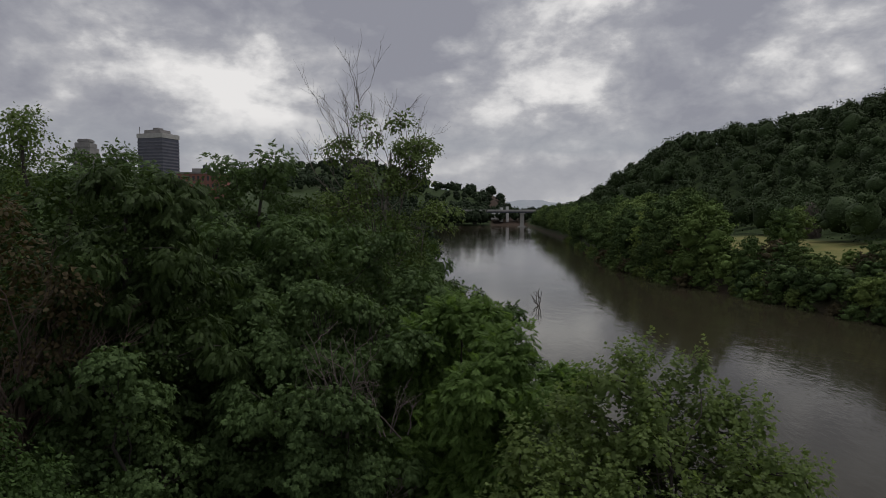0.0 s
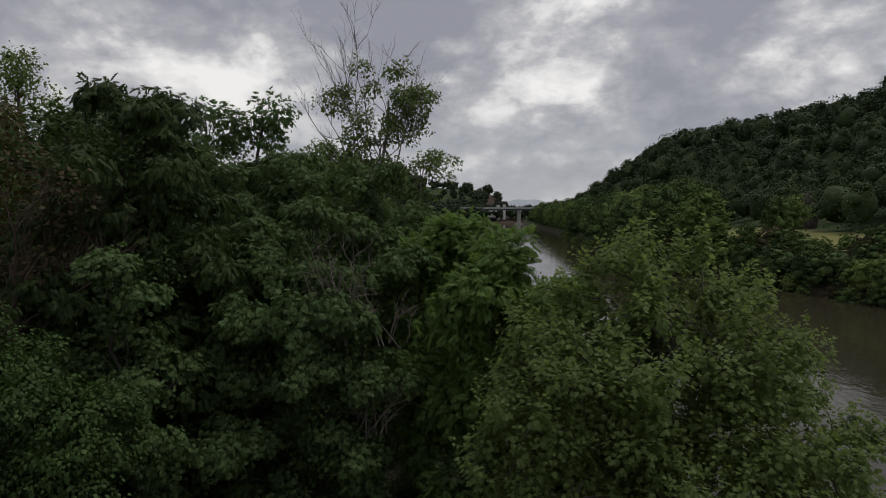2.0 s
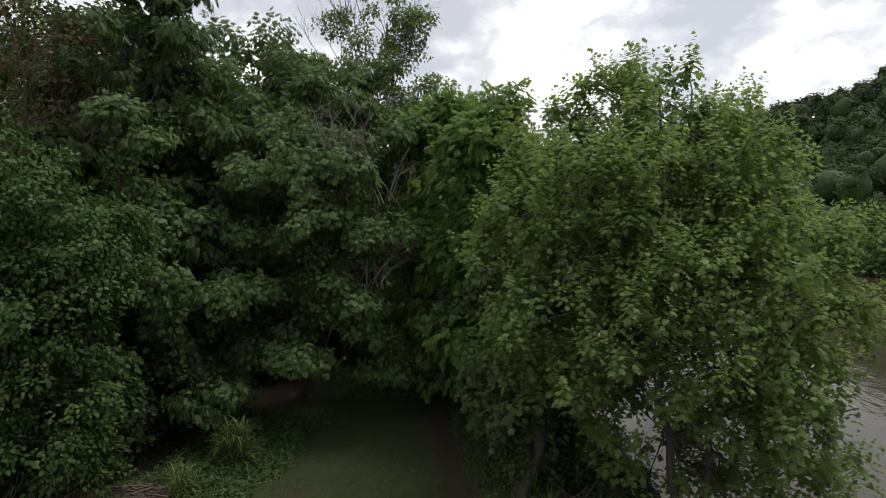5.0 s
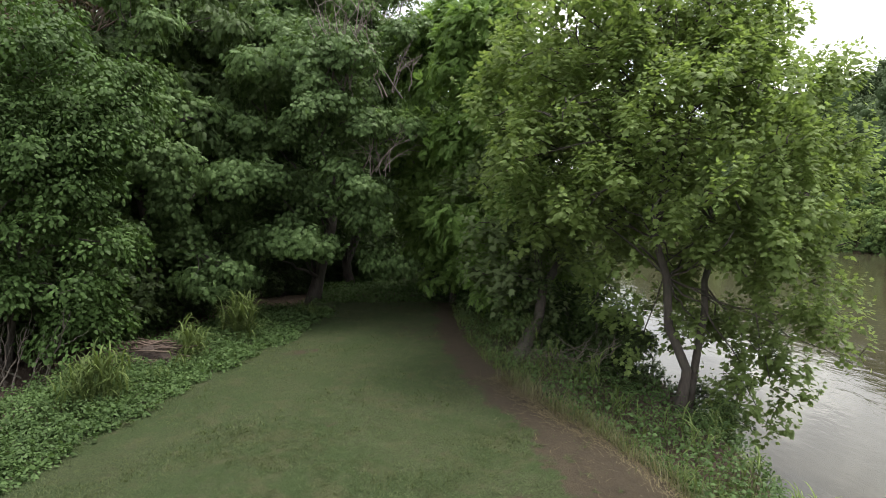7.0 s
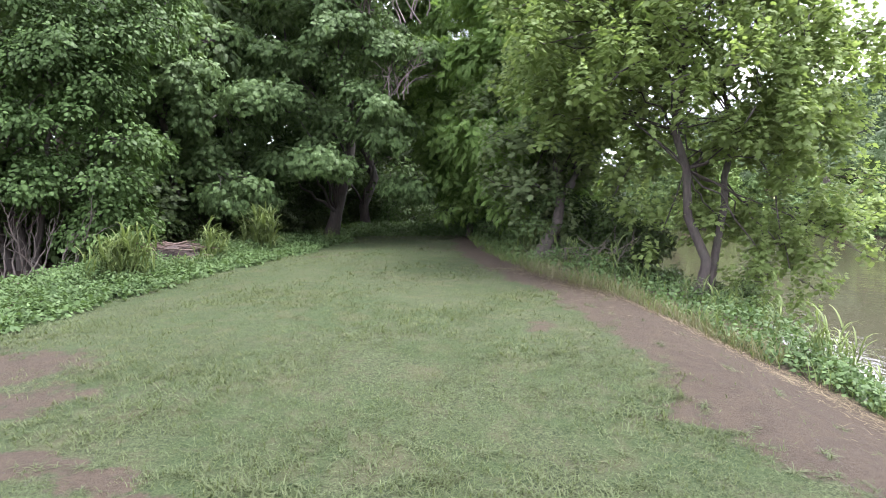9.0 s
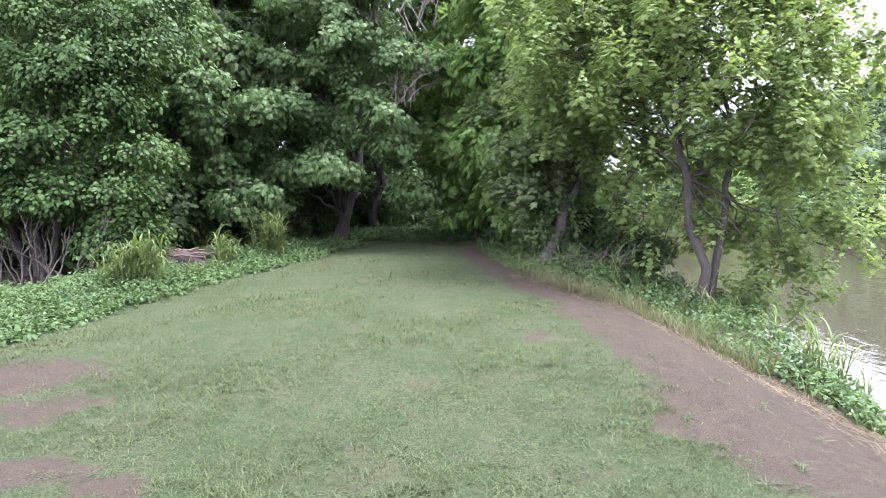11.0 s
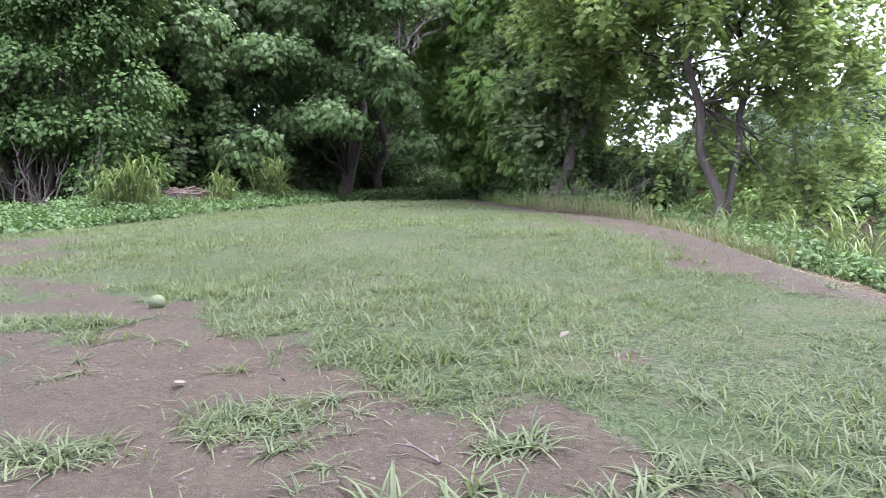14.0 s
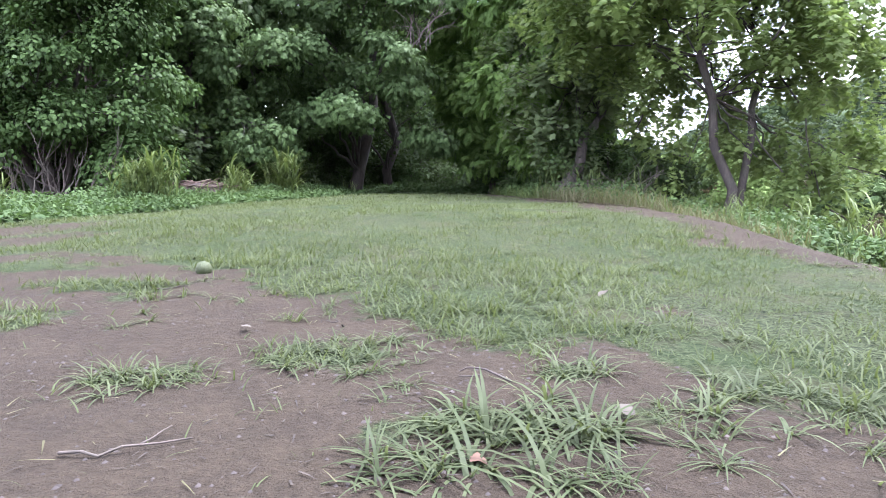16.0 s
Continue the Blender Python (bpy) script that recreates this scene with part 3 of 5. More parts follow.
def left_shore(y):
    return curve(y, [-60, 0, 5, 7, 9, 14, 21, 30, 60, 150, 600, 640, 900], [7.2, 6.3, 5.3, 5.6, 6.1, 6.2, 4.8, 4.2, 3.0, 0.0, -24, 50, 70])


def right_shore(y):
    return curve(y, [-60, 60, 90, 100, 115, 137, 160, 209, 335, 600, 900], [72, 63, 58.5, 56.5, 54, 48, 46.5, 52, 66, 86, 110])


def lawn_right(y):
    """Where the bare path ends and the weeds of the bank begin."""
    return curve(y, [-4, 0, 2.5, 5, 6.1, 6.9, 7.8, 8.7, 10, 11.5, 14.8, 20, 24], [6.4, 5.7, 5.0, 4.3, 4.0, 3.7, 3.35, 2.78, 2.1, 1.45, 0.8, 0.55, 0.3])


def lawn_left(y):
    return curve(y, [-4, 5, 6.7, 7.6, 9, 11, 12.8, 14.6, 19, 24], [-7.0, -6.1, -5.65, -5.6, -5.3, -4.75, -4.35, -3.6, -3.0, -2.9])


def smooth(a, b, v):
    s = np.clip((v - a) / (b - a), 0, 1)
    return s * s * (3 - 2 * s)


def waves(x, y, f, seed=0.0):
    return (np.sin(x * f + seed) * np.cos(y * f * 1.13 - seed * 1.7) + np.sin(x * f * 2.1 - y * f * 1.7 + seed * 2.3) * 0.5 + np.sin(y * f * 3.3 + x * f * 0.7 + seed) * 0.3) / 1.8


def ground_z(x, y):
    x, y = np.asarray(x, float), np.asarray(y, float)
    near = curve(y, [-8, 0, 1, 3, 5.6, 10, 13, 20, 30, 60], [-0.3, 0.0, 0.05, 0.19, 0.47, 0.70, 0.86, 1.1, 1.15, 1.2])
    z = near - curve(x, [-9, -5.5, -2.5, 0, 2.7, 3.9, 5], [0.28, 0.18, 0.0, 0.0, 0.06, 0.46, 0.65]) + 0.02 * waves(x, y, 1.1, 0.4) + 0.008 * waves(x, y, 4.0, 1.4)
    # town hill far to the left
    z = z + 30 * smooth(60, 200, -x + 0.05 * y) * smooth(60, 260, y + 40)
    # left bank falls to the water
    ls = left_shore(y)
    z = z + (-3.4 - z) * smooth(-1.0, 1.3, x - ls) * (x < ls + 60)
    z = np.where(x > ls + 1.3, -3.4, z)
    # right bank: shore, terrace, wooded hill
    rs = right_shore(y)
    d = x - rs
    terrace = -3.4 + 7.9 * smooth(-3, 9, d) + 2.0 * smooth(15, 50, d)
    foot = curve(y, [0, 200, 300, 450, 700], [48, 48, 30, 12, 10])
    high = curve(y, [-100, 60, 250, 330, 420, 480, 560, 650, 800, 1000], [49.5, 49.5, 48.5, 48, 47.5, 44, 23, 8, 3, 2])
    width = curve(y, [0, 200, 400, 600], [105, 110, 85, 80])
    hill = high * smooth(0, 1, (d - foot) / width) + 5 * waves(x, y, 0.021, 1.0) * smooth(10, 60, d - foot) * (high / 60)
    right = terrace + hill
    z = np.where(d > -3, right, z)
    # woods across the river's bend, and ridges far off
    z = z + 44 * smooth(-420, -120, x) * (1 - smooth(80, 160, x)) * np.exp(-((y - 1180) / 200) ** 2) + 30 * np.exp(-(((x + 260) / 200) ** 2 + ((y - 1050) / 250) ** 2))
    z = z + 6 * smooth(690, 760, y) * (1 - smooth(-3, 9, d))
    z = z + 12 * smooth(1300, 1800, y)
    return z


def bare_at(x, y):
    """How worn the turf is: 1 is bare earth."""
    x, y = np.asarray(x, float), np.asarray(y, float)
    out = np.zeros(np.broadcast(x, y).shape)
    x0, y0 = x, y
    x, y = x + 0.30 * waves(x, y, 2.3, 0.5) + 0.10 * waves(x, y, 7.0, 2.5), y + 0.16 * waves(x, y, 2.9, 1.5) + 0.07 * waves(x, y, 8.0, 0.1)
    for cx, cy, rx, ry, a in ((-4.6, 5.1, 1.2, 0.65, 0.9), (-5.6, 5.2, 1.2, 0.9, 0.8), (-3.6, 4.2, 0.85, 0.4, 0.75), (0.95, 1.75, 0.4, 0.3, 0.55),
                              (1.2, 6.5, 0.5, 0.5, 0.6), (-1.7, 9.0, 0.5, 0.3, 0.4), (-2.9, 13.4, 0.4, 0.35, 0.6), (-0.9, 10.9, 0.6, 0.5, 0.3),
                              (-0.2, 15.5, 1.1, 1.9, 0.4), (-0.5, 18.8, 1.4, 1.2, 0.4)):
        out = np.maximum(out, a * np.exp(-(((x - cx) / rx) ** 2 + ((y - cy) / ry) ** 2) ** 1.5))
    # the worn ground before the lawn, with a ragged rim
    rim = curve(x0, [-6, -4, -2.7, -1.9, -1.15, -0.75, -0.33, 0.1, 0.33, 0.5, 0.66, 0.8, 1.06, 1.7, 3.2], [3.0, 3.3, 3.3, 2.85, 2.4, 1.85, 1.65, 1.1, 0.95, 1.12, 1.2, 0.66, 0.38, 0.22, 0.1])
    rim = rim + 0.15 * waves(x0, y0, 4.7, 0.3) + 0.08 * waves(x0, y0, 13.0, 1.3)
    front = 0.95 * smooth(-0.16, 0.2, rim - y0)
    for cx, cy, rx, ry in ((-0.80, 0.66, 0.22, 0.11), (-0.30, 0.86, 0.17, 0.20), (-1.65, 1.95, 0.5, 0.2), (-2.4, 2.6, 0.6, 0.25), (0.22, 0.25, 0.24, 0.16), (0.45, 0.75, 0.12, 0.16), (0.68, 0.36, 0.15, 0.10), (-1.5, 1.25, 0.16, 0.09), (-3.4, 2.5, 0.5, 0.3), (1.4, -0.05, 0.5, 0.1), (-1.9, 1.35, 0.35, 0.12), (-1.3, 1.75, 0.22, 0.09), (-0.55, 1.35, 0.14, 0.06)):
        front = front * (1 - 0.85 * np.exp(-(((x - cx) / rx) ** 2 + ((y - cy) / ry) ** 2) ** 1.5))
    out = np.maximum(out, front)
    x, y = x0 + 0.2 * waves(x0, y0, 2.6, 1.1), y0
    edge = lawn_right(y)
    worn = curve(y, [0, 2, 3, 3.9, 4.9, 5.8, 7.6, 8.7, 10.5, 14, 20], [1.4, 1.7, 2.3, 2.7, 2.2, 2.1, 1.65, 1.15, 0.8, 0.6, 0.4])
    out = np.maximum(out, 0.95 * smooth(-worn - 0.45, -worn + 0.45, x - edge) * (1 - smooth(0.1, 0.7, x - edge)))
    return out


def spaced(stops):
    """Grid lines that are close near the lawn and wide far off."""
    out = [stops[0][0]]
    for (a, sa), (b, sb) in zip(stops, stops[1:]):
        p, s = a, sa
        while p < b:
            s = sa + (sb - sa) * (p - a) / (b - a)
            p += s
            out.append(min(p, b))
    return np.unique(np.array(out))


def build_ground():
    xs = spaced([(-4500, 600), (-900, 60), (-250, 12), (-40, 2.5), (-9, 0.2), (8, 0.2), (30, 2.5), (70, 3), (330, 8), (900, 60), (4500, 600)])
    ys = spaced([(-900, 120), (-60, 8), (-4, 0.25), (0, 0.14), (7, 0.16), (22, 0.3), (60, 3), (330, 7), (900, 14), (1500, 40), (4800, 250)])
    X, Y = np.meshgrid(xs, ys)
    Z = ground_z(X, Y)
    n, m = X.shape
    i = (np.arange(n - 1)[:, None] * m + np.arange(m - 1)[None]).ravel()
    ob = mesh_object("ground", np.stack([X, Y, Z], -1), np.zeros((0, 3), int), M_GROUND, None, True, quads=np.stack([i, i + 1, i + m + 1, i + m], -1))
    x, y = X.ravel(), Y.ravel()
    wild = np.maximum(smooth(0.6, 1.8, lawn_left(y) - x), smooth(0.3, 1.2, x - lawn_right(y)))
    wild = np.maximum(wild, smooth(19.5, 21.5, y))
    rs = right_shore(y)
    meadow = smooth(9, 14, x - rs) * (1 - smooth(44, 52, x - rs)) * smooth(80, 90, y) * (1 - smooth(185, 200, y))
    for key, val in (("bare", bare_at(x, y)), ("wild", wild * (1 - meadow)), ("meadow", meadow), ("scrub", np.clip(np.maximum(smooth(26, 40, y), smooth(14, 20, -x)) * (1 - meadow) * (1 - smooth(-2, 0, x - left_shore(y)) * smooth(-3, -1, right_shore(y) - x)), 0, 1))):
        ob.data.attributes.new(key, "FLOAT", "POINT").data.foreach_set("value", val.astype(np.float32))
    tagged(ob, "mown lawn with bare earth patches, river banks, wooded hills", "ground", kind="structure")


def build_water():
    xs = spaced([(-300, 20), (0, 2), (60, 2), (140, 20), (300, 40)])
    ys = spaced([(-300, 40), (0, 3), (200, 5), (760, 30)])
    X, Y = np.meshgrid(xs, ys)
    n, m = X.shape
    i = (np.arange(n - 1)[:, None] * m + np.arange(m - 1)[None]).ravel()
    ob = mesh_object("water", np.stack([X, Y, np.full_like(X, WATER_Z)], -1), np.zeros((0, 3), int), M_WATER, None, True, quads=np.stack([i, i + 1, i + m + 1, i + m], -1))
    tagged(ob, "brown river water with ripples and sky reflections", "river", kind="structure")


build_ground()
build_water()


def gz(x, y):
    return float(ground_z(x, y))


def at_ground(x, y, sink=0.0):
    return (x, y, gz(x, y) - sink)


# ---- trees round the lawn ----
def build_sycamore():
    """A broad crown of leafy boughs in whorls on two trunks; open low down, so that trunks and river show."""
    rng = np.random.default_rng(17)
    lobes = []
    for k in range(15):
        z = 1.5 + 8.4 * k / 14
        wide = float(curve(z, [1.5, 3.0, 4.5, 6.5, 7.5, 8.5, 9.3, 10.0], [2.6, 3.5, 4.0, 4.1, 3.7, 3.1, 2.5, 1.4]))
        n = max(2, int(round(wide * 2.6)))
        for i in range(n + n // 2):
            inner = i >= n
            a = 2 * math.pi * (i + 0.5 * k) / (n if not inner else n // 2) + rng.normal(0, 0.12)
            f = (0.42 if inner else 0.82) * rng.uniform(0.8, 1.18)
            r = rng.uniform(0.46, 0.86) * (0.85 if z > 8.5 else 1.0)
            x, y = 4.75 + wide * f * math.cos(a) * ((1.05 if z < 5.2 else 0.93) if math.cos(a) > 0 else 0.9), 11.9 + 0.55 * wide * f * math.sin(a) + 0.3 * max(0.0, z - 4.8)
            low_left, low_right = z < 3.4 and x < 5.2, z < 2.2 and x > 6.9
            hollow = z < 3.3 and y < 11.7 and x < 6.7
            if low_left or low_right or hollow or (inner and 2.0 < z < 5.0 and rng.random() < 0.5):
                continue
            lobes.append((x, y, z + rng.normal(0, 0.15), r, r, r * 0.72))
    # leading shoots that stand out of the crown
    for x, y, top, r in ((3.5, 13.6, 10.3, 0.62), (4.7, 13.5, 9.8, 0.6), (5.8, 13.4, 9.6, 0.6), (6.6, 13.1, 8.9, 0.6), (2.0, 13.3, 8.8, 0.6)):
        lobes += [(x, y, top - 0.3 - 0.6 * k, r * (0.4 + 0.28 * k), r * (0.4 + 0.28 * k), 0.5) for k in range(3)]
    # boughs that hang to the water
    lobes += [(6.3, 11.2, 0.5, 0.6, 0.5, 0.5), (6.7, 11.4, 0.0, 0.8, 0.6, 0.5), (6.5, 11.8, 1.1, 0.7, 0.6, 0.5), (4.3, 10.6, 3.5, 0.9, 0.7, 0.5), (6.0, 10.7, 3.5, 0.9, 0.7, 0.5), (8.4, 12.2, 1.5, 0.8, 0.7, 0.6), (8.9, 12.0, 0.9, 0.7, 0.6, 0.5), (7.4, 11.9, 2.0, 0.7, 0.6, 0.5),
              (4.2, 12.2, 1.7, 0.7, 0.6, 0.6), (4.5, 12.4, 1.0, 0.6, 0.5, 0.5), (6.7, 11.5, 1.2, 0.6, 0.5, 0.5), (6.9, 11.5, 0.7, 0.7, 0.6, 0.5), (6.0, 11.1, -0.1, 0.6, 0.5, 0.4), (3.6, 12.0, 2.5, 0.8, 0.6, 0.5), (3.9, 12.7, 3.2, 0.8, 0.6, 0.6), (4.4, 13.2, 2.7, 0.7, 0.6, 0.5)]
    make_tree("sycamore_tree", "young sycamore with light green lobed leaves on the river bank", "tree", at_ground(5.05, 11.4), lobes, LOBED, L_SYC, B_DARK,
              4300, 15, 0.28, 0.128, 11, trunk_r=0.105, top=(4.9, 12.8, 9.4), twigs=300, lean=0.03, stems=((7.5, 13.8, 8.4, 0.09),), under=0.5, inner=0.2, bough=5, bough_size=0.36, dense=40, shoot=0.62, limbs=False)


def build_mid_elder():
    lobes = [(-3.9, 17.6, 7.9, 1.5, 1.4, 1.4), (-2.3, 17.6, 7.6, 1.4, 1.4, 1.3), (-4.9, 18.2, 6.6, 1.3, 1.3, 1.2), (-3.1, 16.9, 6.0, 1.5, 1.2, 1.2),
             (-1.6, 17.6, 5.9, 1.2, 1.2, 1.1), (-4.4, 17.3, 4.7, 1.3, 1.2, 1.0), (-2.6, 16.9, 4.4, 1.3, 1.1, 0.9), (-1.8, 17.4, 3.7, 0.9, 1.0, 0.9), (-3.7, 16.8, 3.4, 1.0, 0.8, 0.7), (-2.7, 16.5, 3.1, 0.8, 0.7, 0.6), (-1.3, 17.6, 2.9, 0.7, 0.7, 0.6), (-4.6, 17.2, 3.0, 0.9, 0.8, 0.7),
             (-3.6, 17.2, 3.3, 1.0, 1.0, 0.7), (-3.4, 19.4, 9.6, 1.8, 1.6, 1.6), (-1.7, 19.6, 9.0, 1.6, 1.5, 1.5), (-5.2, 19.8, 9.0, 1.6, 1.5, 1.5)]
    make_tree("box_elder_tree", "dense box elder with drooping compound leaves over the lawn", "tree", at_ground(-4.0, 20.3), lobes, FIVE, L_ELDER, B_DARK,
              1450, 17, 0.30, 0.18, 21, bough=16, bough_size=0.5, trunk_r=0.23, top=(-2.4, 19.6, 8.8), twigs=160, droop=0.7)


def build_back_elder():
    lobes = crown_masses(at_ground(-4.6, 23.6), 12.0, 3.3, 12, 31, 0.3) + crown_masses(at_ground(-1.6, 23.4), 11.6, 2.8, 8, 32, 0.4)
    make_tree("box_elder_tree", "tall box elder with pale dead stems in its crown", "tree", at_ground(-3.2, 23.6), lobes, FIVE, L_ELDER, B_DARK,
              1500, 14, 0.36, 0.2, 22, bough=16, bough_size=0.55, trunk_r=0.2, twigs=120, droop=0.6)


def build_left_elder():
    lobes = [(-7.8, 15.9, 8.4, 1.0, 1.0, 1.3), (-8.6, 15.8, 7.0, 1.5, 1.3, 1.4), (-6.9, 16.2, 6.4, 1.2, 1.2, 1.2), (-6.2, 16.4, 4.7, 1.1, 1.1, 1.0),
             (-7.6, 15.6, 4.9, 1.3, 1.2, 1.1), (-6.3, 16.0, 3.0, 1.2, 1.1, 0.9), (-7.4, 15.0, 2.9, 1.1, 1.0, 0.8), (-5.6, 17.0, 2.5, 0.9, 0.9, 0.7), (-9.6, 15.2, 6.0, 1.3, 1.2, 1.5)]
    make_tree("box_elder_tree", "box elder with green drooping leaves beside the vines", "tree", at_ground(-7.6, 17.0), lobes, FIVE, L_ELDER, B_DARK,
              1000, 17, 0.30, 0.18, 23, bough=16, bough_size=0.5, trunk_r=0.15, twigs=120, droop=0.7)


def build_vine_wall():
    lobes = [(-8.6, 12.6, 7.0, 1.3, 1.2, 1.4), (-10.2, 12.7, 7.9, 1.5, 1.3, 1.5), (-12.0, 12.8, 7.4, 1.6, 1.3, 1.6), (-7.9, 12.6, 5.2, 1.1, 1.0, 1.2), (-9.6, 12.2, 5.2, 1.5, 1.0, 1.5),
             (-11.4, 12.2, 5.0, 1.5, 1.0, 1.5), (-7.6, 12.5, 3.5, 1.0, 0.9, 1.0), (-9.2, 11.9, 3.0, 1.3, 0.9, 1.1), (-11.0, 11.9, 2.9, 1.4, 0.9, 1.1), (-13.4, 12.2, 4.2, 1.5, 1.2, 2.2), (-7.1, 12.9, 6.3, 0.9, 0.9, 1.0), (-8.3, 12.1, 4.3, 1.0, 0.8, 1.0), (-8.6, 11.9, 2.2, 0.9, 0.7, 0.6), (-10.4, 11.7, 1.9, 0.9, 0.7, 0.5), (-7.5, 12.3, 2.4, 0.7, 0.6, 0.6), (-7.3, 12.4, 1.7, 0.5, 0.5, 0.4), (-9.4, 11.6, 2.1, 0.8, 0.5, 0.5), (-11.6, 11.8, 1.8, 1.0, 0.6, 0.6)]
    make_tree("vine_covered_tree", "tree smothered by climbing vines, pale stems at its foot", "tree", at_ground(-9.6, 13.0), lobes, HEART, L_VINE, B_DARK,
              3300, 21, 0.30, 0.088, 24, bough=9, bough_size=0.62, trunk_r=0.13, twigs=150, droop=0.6, stems=((-8.4, 12.6, 6.0, 0.09), (-11.4, 12.5, 6.5, 0.1), (-12.8, 12.6, 5.5, 0.08)))


def build_walnut():
    lobes = crown_masses(at_ground(-8.7, 19.4), 13.8, 3.7, 18, 33, 0.2)
    make_tree("walnut_tree", "dark walnut tree with long drooping leaf fronds", "tree", at_ground(-8.7, 19.4), lobes, PINNATE, L_WAL, B_DARK,
              1500, 10, 0.40, 0.32, 25, trunk_r=0.22, twigs=120, droop=0.6)


def build_heaven_trees():
    for x, y, h, r, seed in ((1.9, 16.6, 9.5, 1.8, 41), (0.7, 19.8, 9.6, 2.1, 42), (3.4, 18.2, 8.3, 1.4, 43)):
        lobes = crown_masses(at_ground(x, y), h, r, 9, seed, 0.16)
        g0 = gz(x, y)
        lobes = list(lobes) + [(x - 0.5, y - 0.6, g0 + 2.4, 0.9, 0.8, 0.8), (x + 0.5, y - 0.5, g0 + 1.7, 0.8, 0.7, 0.7), (x - 0.1, y - 0.9, g0 + 1.0, 0.7, 0.6, 0.6), (x - 0.7, y - 0.4, g0 + 3.4, 0.9, 0.8, 0.8)]
        make_tree("tree_of_heaven", "slender tree of heaven with bright green feathery fronds", "tree", at_ground(x, y), lobes, PINNATE, L_AIL, B_DARK,
                  1000, 9, 0.34, 0.29, seed, trunk_r=0.09, twigs=60, droop=0.05, group="trees of heaven by the path")


def build_leaning_tree():
    lobes = [(2.6, 15.2, 5.2, 1.3, 1.2, 1.2), (3.9, 15.6, 6.0, 1.4, 1.3, 1.3), (1.9, 14.8, 3.6, 1.0, 1.0, 0.9), (5.2, 16.0, 5.2, 1.3, 1.3, 1.2), (3.0, 16.2, 7.2, 1.3, 1.3, 1.2), (4.7, 15.6, 3.6, 1.0, 0.9, 0.9), (4.2, 15.4, 4.7, 0.9, 0.9, 0.8), (3.3, 15.2, 3.0, 0.9, 0.8, 0.8), (1.8, 14.5, 2.5, 0.8, 0.8, 0.7), (2.3, 14.2, 1.7, 0.7, 0.6, 0.6), (1.5, 15.1, 2.0, 0.7, 0.7, 0.7), (2.6, 14.3, 3.4, 0.9, 0.8, 0.8), (1.6, 15.2, 4.6, 0.9, 0.8, 0.9)]
    make_tree("leaning_tree", "leaning bank tree with grey-green leaves and tangled dead vines", "tree", at_ground(2.1, 13.2), lobes, LOBED, L_GREY, B_DARK,
              1000, 13, 0.36, 0.16, 26, bough=6, bough_size=0.4, trunk_r=0.15, top=(4.5, 15.4, 5.4), twigs=120, lean=0.02, dense=70, shoot=0.6, limbs=False)


def build_cottonwood():
    rng = np.random.default_rng(61)
    base = at_ground(-2.6, 31.4)
    lobes = [(-2.4, 31.2, 14.3, 1.6, 1.5, 1.5), (-4.1, 31.4, 15.9, 1.3, 1.3, 1.4), (-1, 31.4, 16.5, 1.2, 1.2, 1.3), (-0.3, 31.6, 15.7, 0.8, 1, 0.9), (-3.2, 31.5, 17.6, 0.8, 0.8, 0.9),
             (-1.7, 31.4, 17.9, 0.7, 0.7, 0.8), (-5.4, 31.6, 16.9, 0.6, 0.6, 0.7), (-4.6, 31.4, 13.7, 1.5, 1.4, 1.4), (0.0, 31.8, 13.5, 0.8, 0.9, 0.6), (-0.6, 31.2, 12.7, 1.4, 1.4, 1.3), (-2.6, 31.4, 11.3, 2, 1.8, 1.8)]
    lobes = [(x, y, z, 0.84 * a, 0.84 * b, 0.8 * c) for x, y, z, a, b, c in lobes]
    tree = make_tree("cottonwood_tree", "tall half-dead cottonwood with bare top branches", "tree", base, lobes, HEART, L_COT, B_PALE,
                     900, 14, 0.4, 0.125, 62, trunk_r=0.22, top=(-2.2, 31.4, 16.5), twigs=200, under=0.6, dense=25)
    s = Soup()
    for x, z in ((-5.6, 16.6), (-5.0, 18.0), (-4.4, 18.6), (-3.7, 18.9), (-2.9, 17.8), (-1.5, 18.0), (-1.0, 17.2), (-6.2, 15.9), (-4.0, 17.2)):
        a = np.array([-2.6 + (x + 2.6) * 0.35, 31.4, 12.6]) - np.array(base)
        bare_branches(s, rng, a, np.array([x, 31.4 + rng.uniform(-0.6, 0.6), z]) - np.array(base), 0.034, 7, 2, 0.34)
        s.make("dead_branch", B_DEAD, tree, True, "bare dead branch")
        s = Soup()


def build_dead_brown_tree():
    """Bare reddish tree among the green ones."""
    rng = np.random.default_rng(71)
    base = at_ground(-11.0, 16.6)
    tree = thing("dead_tree", base, "dying tree with a haze of bare reddish-brown twigs", "tree")
    s = Soup()
    tube(s, limb_line(rng, (0, 0, -0.3), (0.2, 0, 9.0), 0.05, 9), 0.2, 0.08, 8)
    s.make("trunk", B_RED, tree, True)
    s = Soup()
    for i in range(26):
        a = rng.uniform(0, 6.28)
        z0 = rng.uniform(5.0, 9.0)
        bare_branches(s, rng, (0.1, 0, z0), (2.5 * math.cos(a), 1.6 * math.sin(a), z0 + rng.uniform(1.0, 4.2)), 0.05, 7, 2, 0.42)
        s.make("branch", B_RED, tree, True)
        s = Soup()
    L = crown_masses((0, 0, 0), 13.0, 2.2, 8, 72, 0.55)
    p, o = tufts_on(L, 300, rng)
    foliage(s, HEART, p, o, 8, 0.5, 0.12, rng, 0.4)
    s.make("crown", L_BRONZE, tree, False, "sparse bronze leaves")


